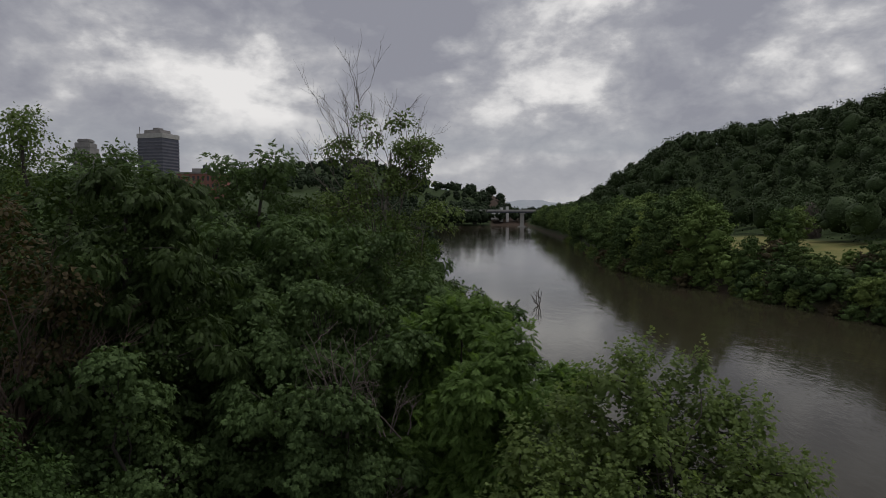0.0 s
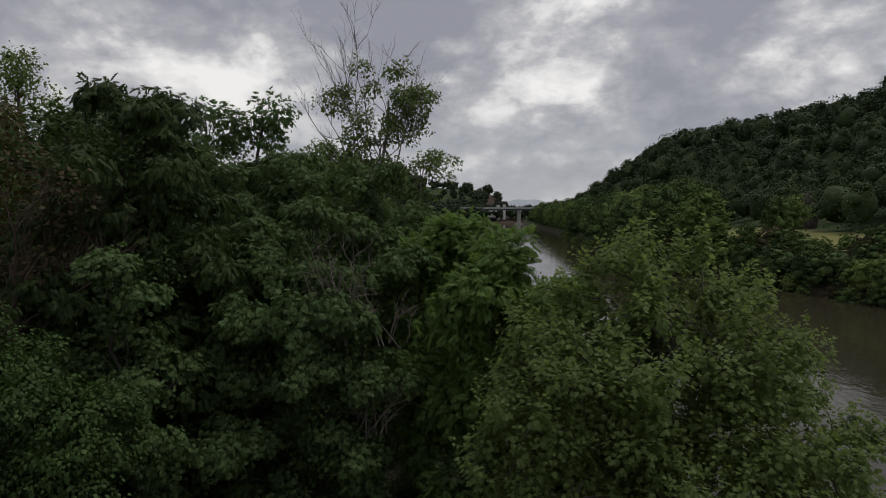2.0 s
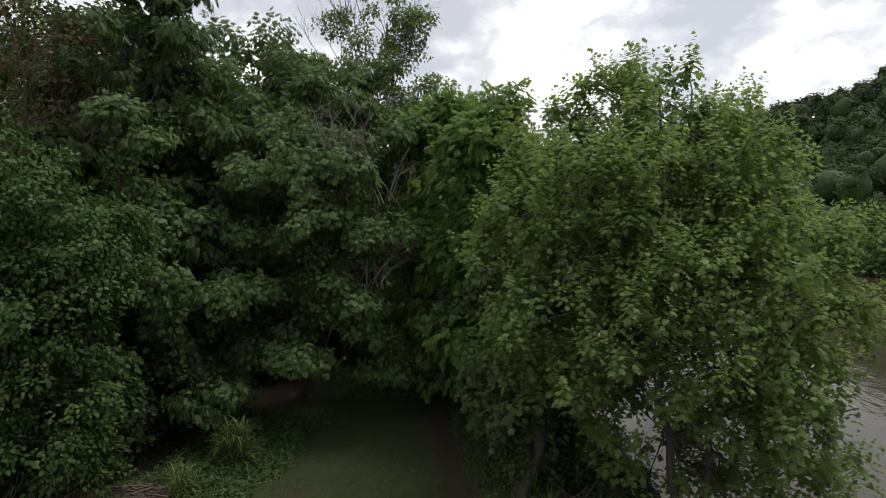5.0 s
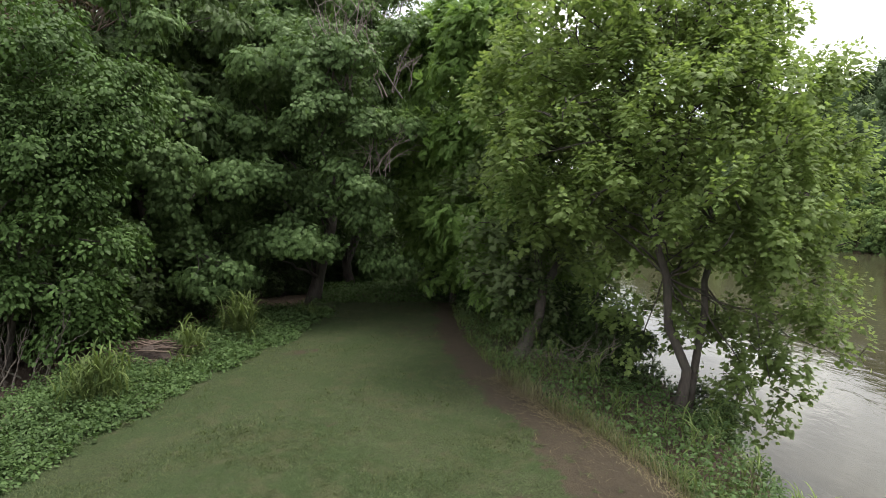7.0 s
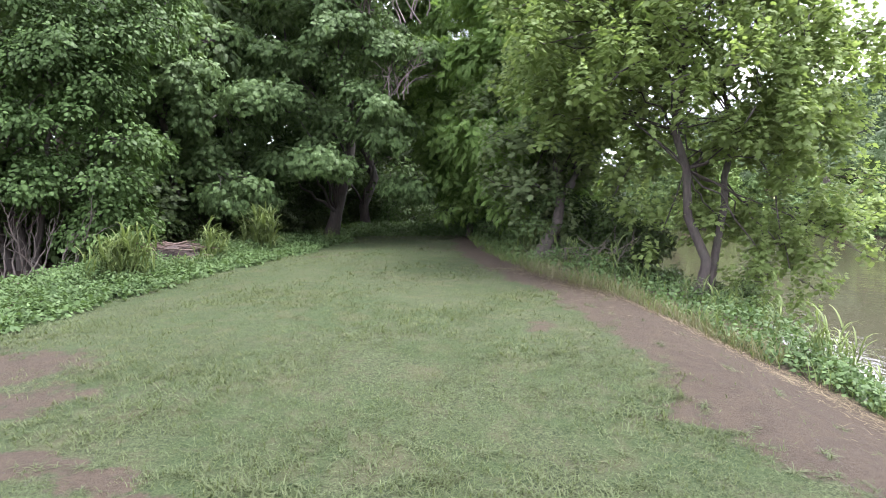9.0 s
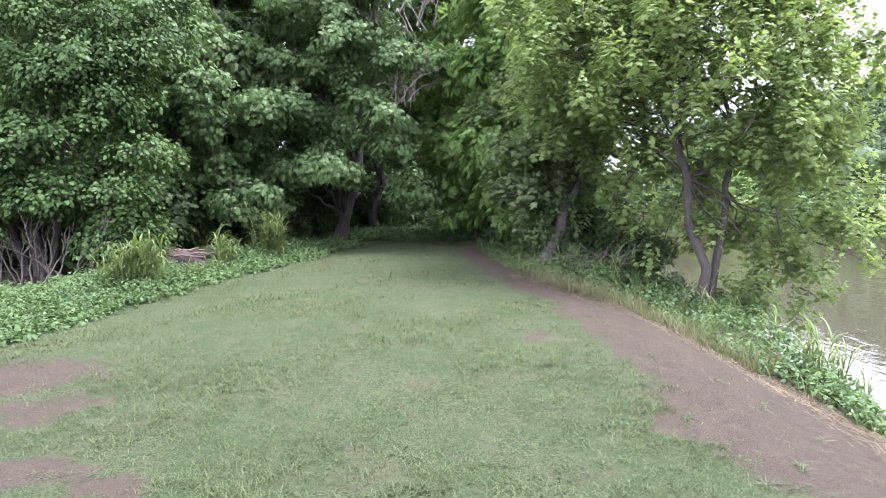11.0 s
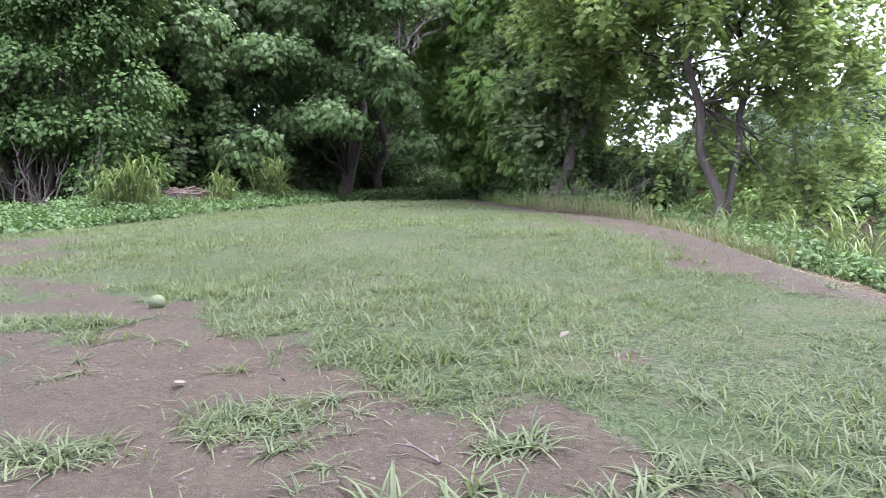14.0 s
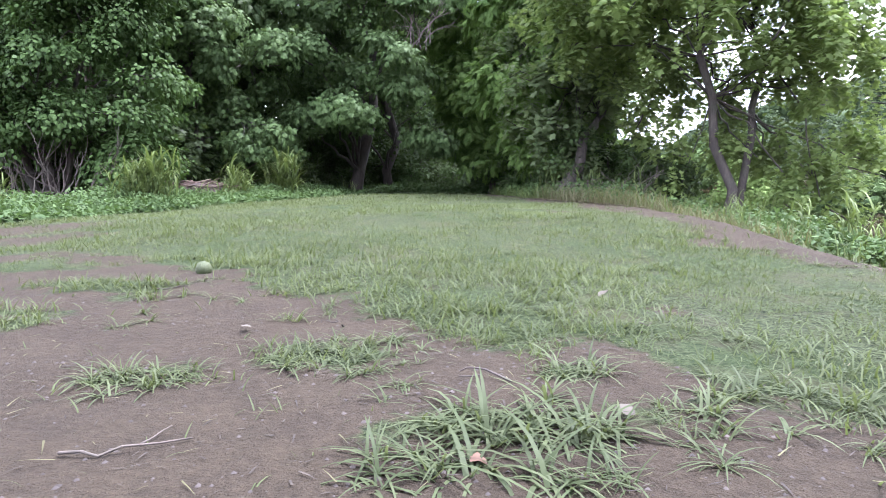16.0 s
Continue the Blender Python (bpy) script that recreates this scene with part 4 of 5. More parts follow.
build_sycamore()
build_mid_elder()
build_back_elder()
build_left_elder()
build_vine_wall()
build_walnut()
build_heaven_trees()
build_leaning_tree()
build_cottonwood()
build_dead_brown_tree()


# ---- trees farther off: a few kinds, then copies ----
def tree_kind(name, label, height, radius, masses, seed, shape, mat, tufts, per, spread, size, bark=B_DARK):
    lobes = crown_masses((0, 0, 0), height, radius, masses, seed, 0.2)
    return make_tree(name, label, "tree", (0, 0, 0), lobes, shape, mat, bark, tufts, per, spread, size, seed, trunk_r=height * 0.016, twigs=30, droop=0.4)


def far_tree_kind(name, label, height, radius, masses, seed, mat, level=2, pads=6600, pad=0.36):
    """A tree seen from far: lumpy leaf masses with a ragged edge, on a trunk."""
    rng = np.random.default_rng(seed)
    L = crown_masses((0, 0, 0), height, radius, masses, seed, 0.2)
    tree = thing(name, (0, 0, 0), label, "tree")
    s = Soup()
    for i, l in enumerate(L):
        leafy_mass(s, l[:3], np.array(l[3:]) * 0.5, level, seed + i)
    pts, outs = tufts_on(L, pads // 3, rng, -9.0, 0.25, 0.5, 9, height * 0.05)
    scales(s, pts, outs, 3, height * 0.05, pad, rng)
    s.make("crown", mat, tree, True)
    w = Soup()
    wood(w, rng, (0, 0, 0), (0, 0, height * 0.7), L, height * 0.016)
    w.make("trunk", B_DARK, tree, True)
    return tree


def place_trees(kinds, spots, group, seed):
    rng = np.random.default_rng(seed)
    used = set()
    for i, (x, y, h) in enumerate(spots):
        k, base_h = kinds[i % len(kinds)]
        s = h / base_h
        m = pose(*at_ground(x, y, 0.2), 0, 0, rng.uniform(0, 360)) @ Matrix.Diagonal((s * rng.uniform(0.9, 1.15), s * rng.uniform(0.9, 1.15), s, 1))
        tagged(k, group=group)
        if k.name not in used:
            used.add(k.name)
            k.matrix_basis = m
        else:
            t = copy_thing(k, Matrix())
            t.matrix_basis = m


def build_back_trees():
    kinds = [(tree_kind("box_elder_tree", "leafy box elder in the thicket behind the lawn", 13, 3.4, 12, 81, FIVE, L_ELDER, 520, 10, 0.5, 0.26), 13),
             (tree_kind("hackberry_tree", "round dark green tree in the thicket behind the lawn", 13, 3.6, 13, 82, HEART, L_WAL, 640, 17, 0.5, 0.14), 13),
             (tree_kind("ash_tree", "mid green tree with feathery leaves in the thicket", 13, 3.0, 11, 83, PINNATE, L_VINE, 420, 8, 0.5, 0.4), 13)]
    spots = [(-9.0, 25.5, 12.6), (-13.5, 24.0, 15.0), (-12.0, 30.0, 13.2), (-8.7, 31.2, 15.8), (-17.0, 21.0, 14.6), (-6.0, 28.0, 13.2), (-16.0, 34.0, 15.2), (-20.0, 17.0, 10.5),
             (2.4, 26.5, 9.4), (-0.8, 29.5, 10.2), (0.6, 31.0, 9.4), (-0.6, 36.0, 10.4), (-4.0, 38.0, 12.0), (-9.0, 40.0, 14.2), (-22.0, 26.0, 14.0), (-26.0, 36.0, 15.5), (-14.0, 44.0, 13.6),
             (-2.2, 44.0, 10.6), (-6.0, 50.0, 12.6), (-20.0, 46.0, 15.6), (-2.0, 54.0, 10.6), (-14.0, 16.0, 8.5), (-4.5, 26.0, 10.5), (-1.5, 60.0, 10.5), (-5.0, 66.0, 11.0), (-3.0, 74.0, 11.0), (-6.0, 84.0, 11.5),
             (-26.0, 50.0, 18.0), (-12.0, 56.0, 14.6), (-13.4, 30.5, 15.0), (-15.4, 30.0, 15.2), (-31.0, 46.0, 18.0), (-10.0, 70.0, 14.0)]
    place_trees(kinds, spots, "trees of the thicket", 84)
    pale = tree_kind("locust_tree", "pale yellow-green tree standing above the thicket", 13, 3.2, 12, 85, HEART, L_COT, 800, 20, 0.5, 0.09)
    place_trees([(pale, 13)], [(-18.4, 28.5, 17.2)], "trees of the thicket", 86)


def build_bank_trees():
    kinds = [(far_tree_kind("bank_tree", "broad green tree on the far river bank", 12, 5.2, 12, 91, C_BANK), 12),
             (far_tree_kind("bank_tree", "full green tree leaning over the far river bank", 12, 4.6, 13, 92, C_PALE), 12),
             (far_tree_kind("bank_tree", "dark green tree on the far river bank", 12, 5.0, 12, 93, C_BANK), 12)]
    rng = np.random.default_rng(94)
    spots = []
    y = 128.0
    while y < 600:
        r = float(right_shore(y))
        spots.append((r + rng.uniform(3, 6), y, rng.uniform(11, 15)))
        if y > 145:
            spots.append((r + rng.uniform(11, 20), y + rng.uniform(-4, 4), rng.uniform(11, 16)))
        y += rng.uniform(6.5, 10) * (1 + y / 900)
    spots += [(58, 117, 7.0), (76, 139, 9.0), (81, 142, 9.5)]
    place_trees(kinds, spots, "trees on the far bank", 95)


build_back_trees()
build_bank_trees()


def far_woods(name, label, spots, mat, tufts, seed, small):
    """Many crowns far off, in one mesh."""
    rng = np.random.default_rng(seed)
    s = Soup()
    P, O, Z = [], [], []
    for i, (x, y, h) in enumerate(spots):
        r = h * rng.uniform(0.36, 0.48)
        c = np.array([x, y, gz(x, y) + h * 0.46])
        balls = [(*c, r, r, r * 1.05)]
        for k in range(5):
            o = unit(rng.normal(0, 1, 3) + np.array([0, -0.4, 0.7])) * r * 0.75
            q = r * rng.uniform(0.3, 0.5)
            balls.append((*(c + o), q, q, q * 0.9))
        for k, b in enumerate(balls):
            leafy_mass(s, b[:3], np.array(b[3:]) * 0.66, 2 if k == 0 else 1, i + k * 0.37)
        B = np.array(balls)
        w = B[:, 3] ** 2
        away = math.hypot(x, y)
        m = int(tufts * min(1.9, max(0.45, 210 / away)))
        k = rng.choice(len(B), m, p=w / w.sum())
        d = unit(rng.normal(0, 1, (m, 3)) + np.array([-0.25, -0.45, 0.5]))
        P.append(B[k, :3] + d * B[k, 3:] * rng.uniform(0.82, 1.08, m)[:, None])
        O.append(d)
        Z.append(np.full(m, small * min(1.7, max(0.75, away / 230))))
    P, O, Z = np.concatenate(P), np.concatenate(O), np.concatenate(Z)
    set_leaves(s, PAD, P, rng.normal(0, 1, P.shape) - UP * 0.3, O + UP * 0.3 + rng.normal(0, 0.24, P.shape), Z * rng.uniform(0.5, 1.3, len(P)))
    tagged(s.make(name, mat, None, True), label, "woods", kind="stuff")


def build_woods():
    rng = np.random.default_rng(101)
    spots, y = [], 60.0
    while y < 760:
        step = 10.5 + y * 0.006
        x = float(right_shore(y)) + float(curve(y, [0, 200, 300, 450, 700], [46, 50, 30, 20, 20]))
        end = x + float(curve(y, [0, 300, 700], [150, 140, 110]))
        while x < end:
            px, py, h = x + rng.uniform(-2.5, 2.5), y + rng.uniform(-3, 3), rng.uniform(8, 17)
            if abs(px - 95.5) > 4.5 or abs(py - 161) > 7:
                spots.append((px, py, h))
            x += step * rng.uniform(0.85, 1.15)
        y += step
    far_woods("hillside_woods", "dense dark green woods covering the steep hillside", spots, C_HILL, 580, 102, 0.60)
    spots = []
    for i in range(520):
        x, y = rng.uniform(-330, 130), rng.uniform(700, 1350)
        if x > float(right_shore(y)) - 10 or (x > float(left_shore(min(y, 760))) - 6 and y < 720):
            continue
        spots.append((x, y, rng.uniform(13, 20)))
    for i in range(90):
        spots.append((rng.uniform(-60, 200), 730 + rng.uniform(0, 50), rng.uniform(13, 18)))
    for i in range(70):
        y = rng.uniform(606, 640)
        spots.append((float(left_shore(y)) - 3 - 60 * rng.random() ** 2, y, rng.uniform(15, 19)))
    for i in range(150):
        x, y = rng.uniform(-120, 62), rng.uniform(640, 740)
        if x < float(left_shore(y)) - 4:
            spots.append((x, y, rng.uniform(15, 21)))
    for i in range(170):
        y = rng.uniform(90, 700)
        spots.append((float(left_shore(y)) - rng.uniform(5, 60), y, rng.uniform(11, 14)))
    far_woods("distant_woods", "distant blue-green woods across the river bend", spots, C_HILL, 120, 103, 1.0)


build_woods()


# ---- town and bridge ----
M_GLASS = plain_material("tower_glass", (0.030, 0.036, 0.060), (0.050, 0.056, 0.085), 0.3, 0.25)
M_SPANDREL = plain_material("tower_spandrel", (0.10, 0.10, 0.13), (0.14, 0.14, 0.17), 0.3, 0.7)
M_CONCRETE = plain_material("pale_concrete", (0.34, 0.33, 0.32), (0.46, 0.45, 0.43), 0.5, 0.85, 0.2)
M_STONE = plain_material("grey_stone", (0.20, 0.19, 0.19), (0.28, 0.27, 0.26), 0.3, 0.9, 0.2)
M_BRICK = plain_material("red_brick", (0.20, 0.085, 0.070), (0.27, 0.12, 0.095), 0.6, 0.9, 0.2)
M_WHITE = plain_material("white_siding", (0.62, 0.62, 0.62), (0.74, 0.74, 0.73), 0.5, 0.7)
M_DARK = plain_material("dark_window", (0.02, 0.022, 0.028), (0.035, 0.037, 0.045), 0.5, 0.3)
M_STEEL = plain_material("dark_girder", (0.035, 0.042, 0.060), (0.055, 0.065, 0.085), 0.5, 0.6)


def build_tower():
    t = thing("office_tower", (-180.5, 400, 20), "dark glass office tower with pale floor bands", "building")
    w, d, top = 9.2, 7.5, 42.0
    part("wall", box_bm(-w, -d, 0, w, d, top), M_GLASS, t)
    n = 19
    for i in range(n):
        z = 1.0 + i * (top - 4) / n
        part("floor_band", box_bm(-w - 0.25, -d - 0.25, z, w + 0.25, d + 0.25, z + 0.9), M_SPANDREL, t, "pale floor band")
    part("parapet", box_bm(-w - 0.4, -d - 0.4, top - 2.2, w + 0.4, d + 0.4, top + 0.6), M_CONCRETE, t, "pale concrete parapet")
    part("roof_plant", box_bm(-6.5, -5, top + 0.6, 5.5, 5, top + 3.2, 0.3), M_STONE, t, "grey roof plant room")
    part("vent", box_bm(-1.5, -3, top + 3.2, 2.5, 2, top + 4.6, 0.2), M_STONE, t)
    part("mast", box_bm(-8.6, -6.5, top + 0.6, -8.3, -6.2, top + 5), M_STONE, t)
    t.rotation_euler = (0, 0, radians(-16))


def build_stone_tower():
    t = thing("stone_tower", (-238, 420, 20), "grey stone tower with stepped crown", "building")
    part("wall", box_bm(-5.6, -5.6, 0, 5.6, 5.6, 36), M_STONE, t)
    part("upper_wall", box_bm(-5.0, -5.0, 36, 5.0, 5.0, 39.5, 0.5), M_STONE, t)
    part("crown", box_bm(-4.0, -4.0, 39.5, 4.0, 4.0, 42, 0.7), M_STONE, t)
    for i in range(5):
        for j in range(8):
            x = -4.4 + i * 2.2
            part("window", box_bm(x - 0.45, -5.66, 6 + j * 3.6, x + 0.45, -5.5, 8.2 + j * 3.6), M_DARK, t)


def build_brick_block():
    t = thing("brick_building", (-132, 350, 14), "flat-roofed red brick warehouse with a roof tank", "building")
    part("wall", box_bm(-13, -8, 0, 11, 8, 20.5), M_BRICK, t)
    part("cornice", box_bm(-13.4, -8.4, 20.5, 11.4, 8.4, 21.3), M_STONE, t, "grey stone cornice")
    part("roof_house", box_bm(-6, -4, 21.3, -1, 3, 23.6), M_STONE, t)
    part("tank", box_bm(-0.5, -3, 21.3, 2.5, 1, 25.4, 0.4), M_STEEL, t, "dark roof tank")
    for i in range(9):
        for j in range(4):
            x = -11.4 + i * 2.6
            part("window", box_bm(x - 0.6, -8.06, 3.5 + j * 4.4, x + 0.6, -7.9, 6.0 + j * 4.4), M_DARK, t)


def build_bridge():
    t = thing("river_bridge", (82, 645, WATER_Z), "long girder road bridge on pale concrete piers", "bridge")
    part("deck", box_bm(-130, -5, 15.8, 90, 5, 16.7), M_CONCRETE, t, "pale concrete deck")
    for y in (-4.2, 4.2):
        part("girder", box_bm(-130, y - 0.4, 14.4, 90, y + 0.4, 15.8), M_STEEL, t, "dark steel girder")
        part("parapet", box_bm(-130, y - 0.15 + math.copysign(0.55, y), 16.7, 90, y + 0.15 + math.copysign(0.55, y), 17.7), M_CONCRETE, t)
    for x in (-98, -49, 0, 49):
        part("pier", box_bm(x - 1.9, -3, -3, x + 1.9, 3, 13.2, 0.5), M_CONCRETE, t)
        part("pier_cap", box_bm(x - 2.8, -5, 13.2, x + 2.8, 5, 14.4, 0.3), M_CONCRETE, t)
        part("footing", box_bm(x - 4, -5, -3, x + 4, 5, 0.8, 0.4), M_CONCRETE, t)


def build_far_works():
    for x, y, w, h, z in ((47, 720, 9, 5, 11), (41, 722, 3, 9, 8), (69, 735, 3.2, 11, 8), (76, 735, 2.6, 12, 8), (60, 730, 14, 3.5, 11)):
        t = thing("works_building", (x, y, z), "small white works building beyond the bridge", "building", "white works buildings")
        part("wall", box_bm(-w / 2, -4, -6, w / 2, 4, h), M_WHITE, t)
        part("roof", box_bm(-w / 2 - 0.3, -4.3, h, w / 2 + 0.3, 4.3, h + 0.5), M_STONE, t)


build_tower()
build_stone_tower()
build_brick_block()
build_bridge()
build_far_works()


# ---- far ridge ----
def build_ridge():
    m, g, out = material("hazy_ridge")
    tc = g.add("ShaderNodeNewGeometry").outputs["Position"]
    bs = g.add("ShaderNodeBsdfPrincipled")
    # haze is put into the base colour: pale blue-grey, close to the sky
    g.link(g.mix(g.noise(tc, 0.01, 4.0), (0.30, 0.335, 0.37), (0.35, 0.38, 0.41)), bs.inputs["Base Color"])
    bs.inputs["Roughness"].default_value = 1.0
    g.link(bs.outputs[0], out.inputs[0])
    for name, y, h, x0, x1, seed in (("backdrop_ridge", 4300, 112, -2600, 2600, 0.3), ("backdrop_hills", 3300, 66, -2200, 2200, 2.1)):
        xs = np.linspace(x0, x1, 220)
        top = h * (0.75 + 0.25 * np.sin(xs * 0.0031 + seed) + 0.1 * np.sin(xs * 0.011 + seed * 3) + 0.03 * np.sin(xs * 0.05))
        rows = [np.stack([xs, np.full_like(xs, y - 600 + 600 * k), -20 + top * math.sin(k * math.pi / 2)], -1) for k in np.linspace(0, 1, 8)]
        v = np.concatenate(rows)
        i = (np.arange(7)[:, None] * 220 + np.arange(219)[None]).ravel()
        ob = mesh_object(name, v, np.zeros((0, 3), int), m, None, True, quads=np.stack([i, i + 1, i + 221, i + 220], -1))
        tagged(ob, "far ridge with pale blue haze painted into its colour", "ridge", kind="structure")


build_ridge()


def build_outcrop():
    """A bare rock face at the foot of the wooded hill."""
    m = plain_material("hill_rock", (0.042, 0.034, 0.030), (0.12, 0.098, 0.086), 0.7, 0.9, 0.9)
    v, f = ico(5)
    a, b = v[:, 0] * 3.1 + v[:, 1] * 2.0, v[:, 2] * 4.0
    k = 1 + 0.16 * waves(a, b, 1.3, 0.4) + 0.09 * waves(a, b, 3.7, 1.3) + 0.05 * np.sign(waves(a, b, 6.0, 2.1))
    ob = mesh_object("rock_outcrop", v * k[:, None] * np.array([2.2, 2.6, 6.8]), f, m)
    ob.location = (98.0, 166.0, gz(98.0, 166.0) + 2.4)
    tagged(ob, "bare grey-brown rock face in the wooded hillside", "rock")


build_outcrop()


# ---- brush under the trees ----
def build_thicket():
    kinds = [(tree_kind("thicket_shrub", "dark leafy shrub filling the thicket", 2.6, 1.5, 8, 111, HEART, L_WAL, 170, 12, 0.3, 0.115), 2.6),
             (tree_kind("thicket_shrub", "green shrub with drooping leaves in the thicket", 2.6, 1.4, 7, 112, FIVE, L_POP, 150, 9, 0.3, 0.18), 2.6)]
    rng = np.random.default_rng(113)
    spots = []
    for i in range(14):
        y = 15.0 + i * 0.6
        x = float(lawn_left(y)) - rng.uniform(4.2, 6.5)
        spots.append((x, y + 0.8, rng.uniform(1.6, 2.6)))
    for i in range(20):
        spots.append((rng.uniform(-7.5, -5.0) if i % 2 else rng.uniform(-6, 0.5), rng.uniform(22.2, 23.5) if i % 2 else rng.uniform(24.5, 27.0), rng.uniform(0.8, 1.4) if i % 2 else rng.uniform(1.8, 3.0)))
    for i in range(26):
        spots.append((rng.uniform(-22, -9), rng.uniform(14.5, 22), rng.uniform(2.2, 4.0)))
    for i in range(16):
        spots.append((rng.uniform(-16, 2), rng.uniform(28, 36), rng.uniform(3, 5)))
    for i in range(12):
        y = rng.uniform(14.5, 27)
        spots.append((float(left_shore(y)) - rng.uniform(0.6, 2.2), y, rng.uniform(1.2, 2.2)))
    spots += [(2.7, 14.2, 1.7), (5.8, 12.5, 1.0), (3.6, 14.6, 1.8), (4.7, 14.0, 1.3), (5.4, 10.6, 0.8), (1.8, 21.3, 3.0), (2.4, 19.6, 2.5), (2.0, 17.8, 1.8), (3.0, 17.2, 2.0), (4.3, 12.7, 1.5), (4.0, 13.3, 1.6)]
    place_trees(kinds, spots, "shrubs of the thicket", 114)
    fresh = [(tree_kind("thicket_shrub", "fresh green shrub at the end of the lawn", 2.0, 1.1, 6, 115, HEART, L_WEED, 150, 10, 0.25, 0.10), 2.0)]
    place_trees(fresh, [(1.2, 19.4, 1.0), (1.7, 18.2, 1.0), (0.6, 21.2, 1.2), (-0.6, 22.6, 1.3), (1.8, 17.0, 1.0), (1.9, 15.6, 0.9), (-2.2, 23.2, 1.4)], "shrubs of the thicket", 116)


def build_bank_shrubs():
    kinds = [(far_tree_kind("bank_shrub", "rounded green shrub on the far river bank", 4, 2.8, 8, 121, C_BANK, 2, 4200, 0.17), 4),
             (far_tree_kind("bank_shrub", "light green shrub on the far river bank", 4, 2.6, 8, 122, C_PALE, 2, 4200, 0.17), 4),
             (far_tree_kind("bank_shrub", "straw-brown shrub on the far river bank", 4, 2.6, 7, 123, C_DRY, 2, 4200, 0.17), 4)]
    rng = np.random.default_rng(124)
    order = [kinds[0], kinds[1], kinds[0], kinds[1], kinds[0], kinds[2], kinds[1]]
    spots, y = [], 62.0
    while y < 330:
        r = float(right_shore(y))
        spots.append((r + rng.uniform(-1.0, 0.8), y, rng.uniform(2.2, 4.4)))
        if y < 190:
            spots.append((r + rng.uniform(1.6, 4.0), y + rng.uniform(-1, 1), rng.uniform(3.4, 6.0)))
        spots.append((r + rng.uniform(4.0, 8.5), y + rng.uniform(-2, 2), rng.uniform(3.0, 4.6)))
        if y < 105:
            spots.append((r + rng.uniform(10, 16), y, rng.uniform(3.0, 5.0)))
            spots.append((r + rng.uniform(17, 24), y, rng.uniform(4.0, 6.0)))
        y += rng.uniform(2.2, 3.4) * (1 + y / 250)
    place_trees(order, spots, "shrubs on the far bank", 125)


build_thicket()
build_bank_shrubs()


# ---- dead wood ----
def build_dead_wood():
    for name, label, x, y, z0, z1, wide, n, r, mat, seed in (
            ("dead_bough", "pale dead twigs hanging in the box elder", -1.35, 16.6, 5.1, 6.4, 0.5, 9, 0.02, B_DEAD, 131),
            ("dead_bough", "tall pale dead stems in the box elder", -2.6, 17.0, 7.6, 10.6, 0.8, 9, 0.03, B_DEAD, 132),
            ("dead_bough", "pale dead stems between two crowns", -1.0, 17.4, 7.4, 9.2, 0.5, 6, 0.025, B_DEAD, 133),
            ("dead_vine_tangle", "tangle of dead brown vines on the bank", 2.95, 12.4, 0.25, 1.5, 0.55, 60, 0.014, B_STEM, 134),
            ("dead_vine_tangle", "dead brown vine stems under the vines", -8.6, 11.6, 0.55, 2.0, 0.75, 15, 0.024, B_STEM, 135),
            ("dead_vine_tangle", "dead brown vine stems under the vines", -10.2, 11.7, 0.5, 1.9, 0.75, 15, 0.024, B_STEM, 136)):
        rng = np.random.default_rng(seed)
        t = thing(name, (x, y, z0), label, "dead wood")
        s = Soup()
        for i in range(n):
            a = np.array([rng.normal(0, wide * 0.5), rng.normal(0, wide * 0.3), rng.uniform(-0.15, 0.1)])
            if n == 15:
                a[0] = rng.uniform(-0.9, 0.9)
            b = np.array([a[0] + rng.normal(0, 0.28) if n == 15 else np.clip(rng.normal(0, wide), -0.8, 0.8), np.clip(rng.normal(0, wide * 0.5), -0.6, 0.6), (z1 - z0) * rng.uniform(0.5, 1.0)])
            if n == 60:
                # a heap: arching runners between places low in it
                a = np.array([rng.uniform(-0.65, 0.65), rng.uniform(-0.4, 0.4), rng.uniform(0.0, 0.9)])
                b = a + np.array([rng.choice([-1, 1]) * rng.uniform(0.25, 0.7), rng.normal(0, 0.25), rng.normal(0.0, 0.3)])
                b[2] = max(b[2], 0.0)
            bare_branches(s, rng, a, b, r, 4, 1 if n > 12 else 2, 0.35 if n == 15 else 0.8 if n == 60 else 0.6)
            s.make("stem", mat, t, True)
            s = Soup()


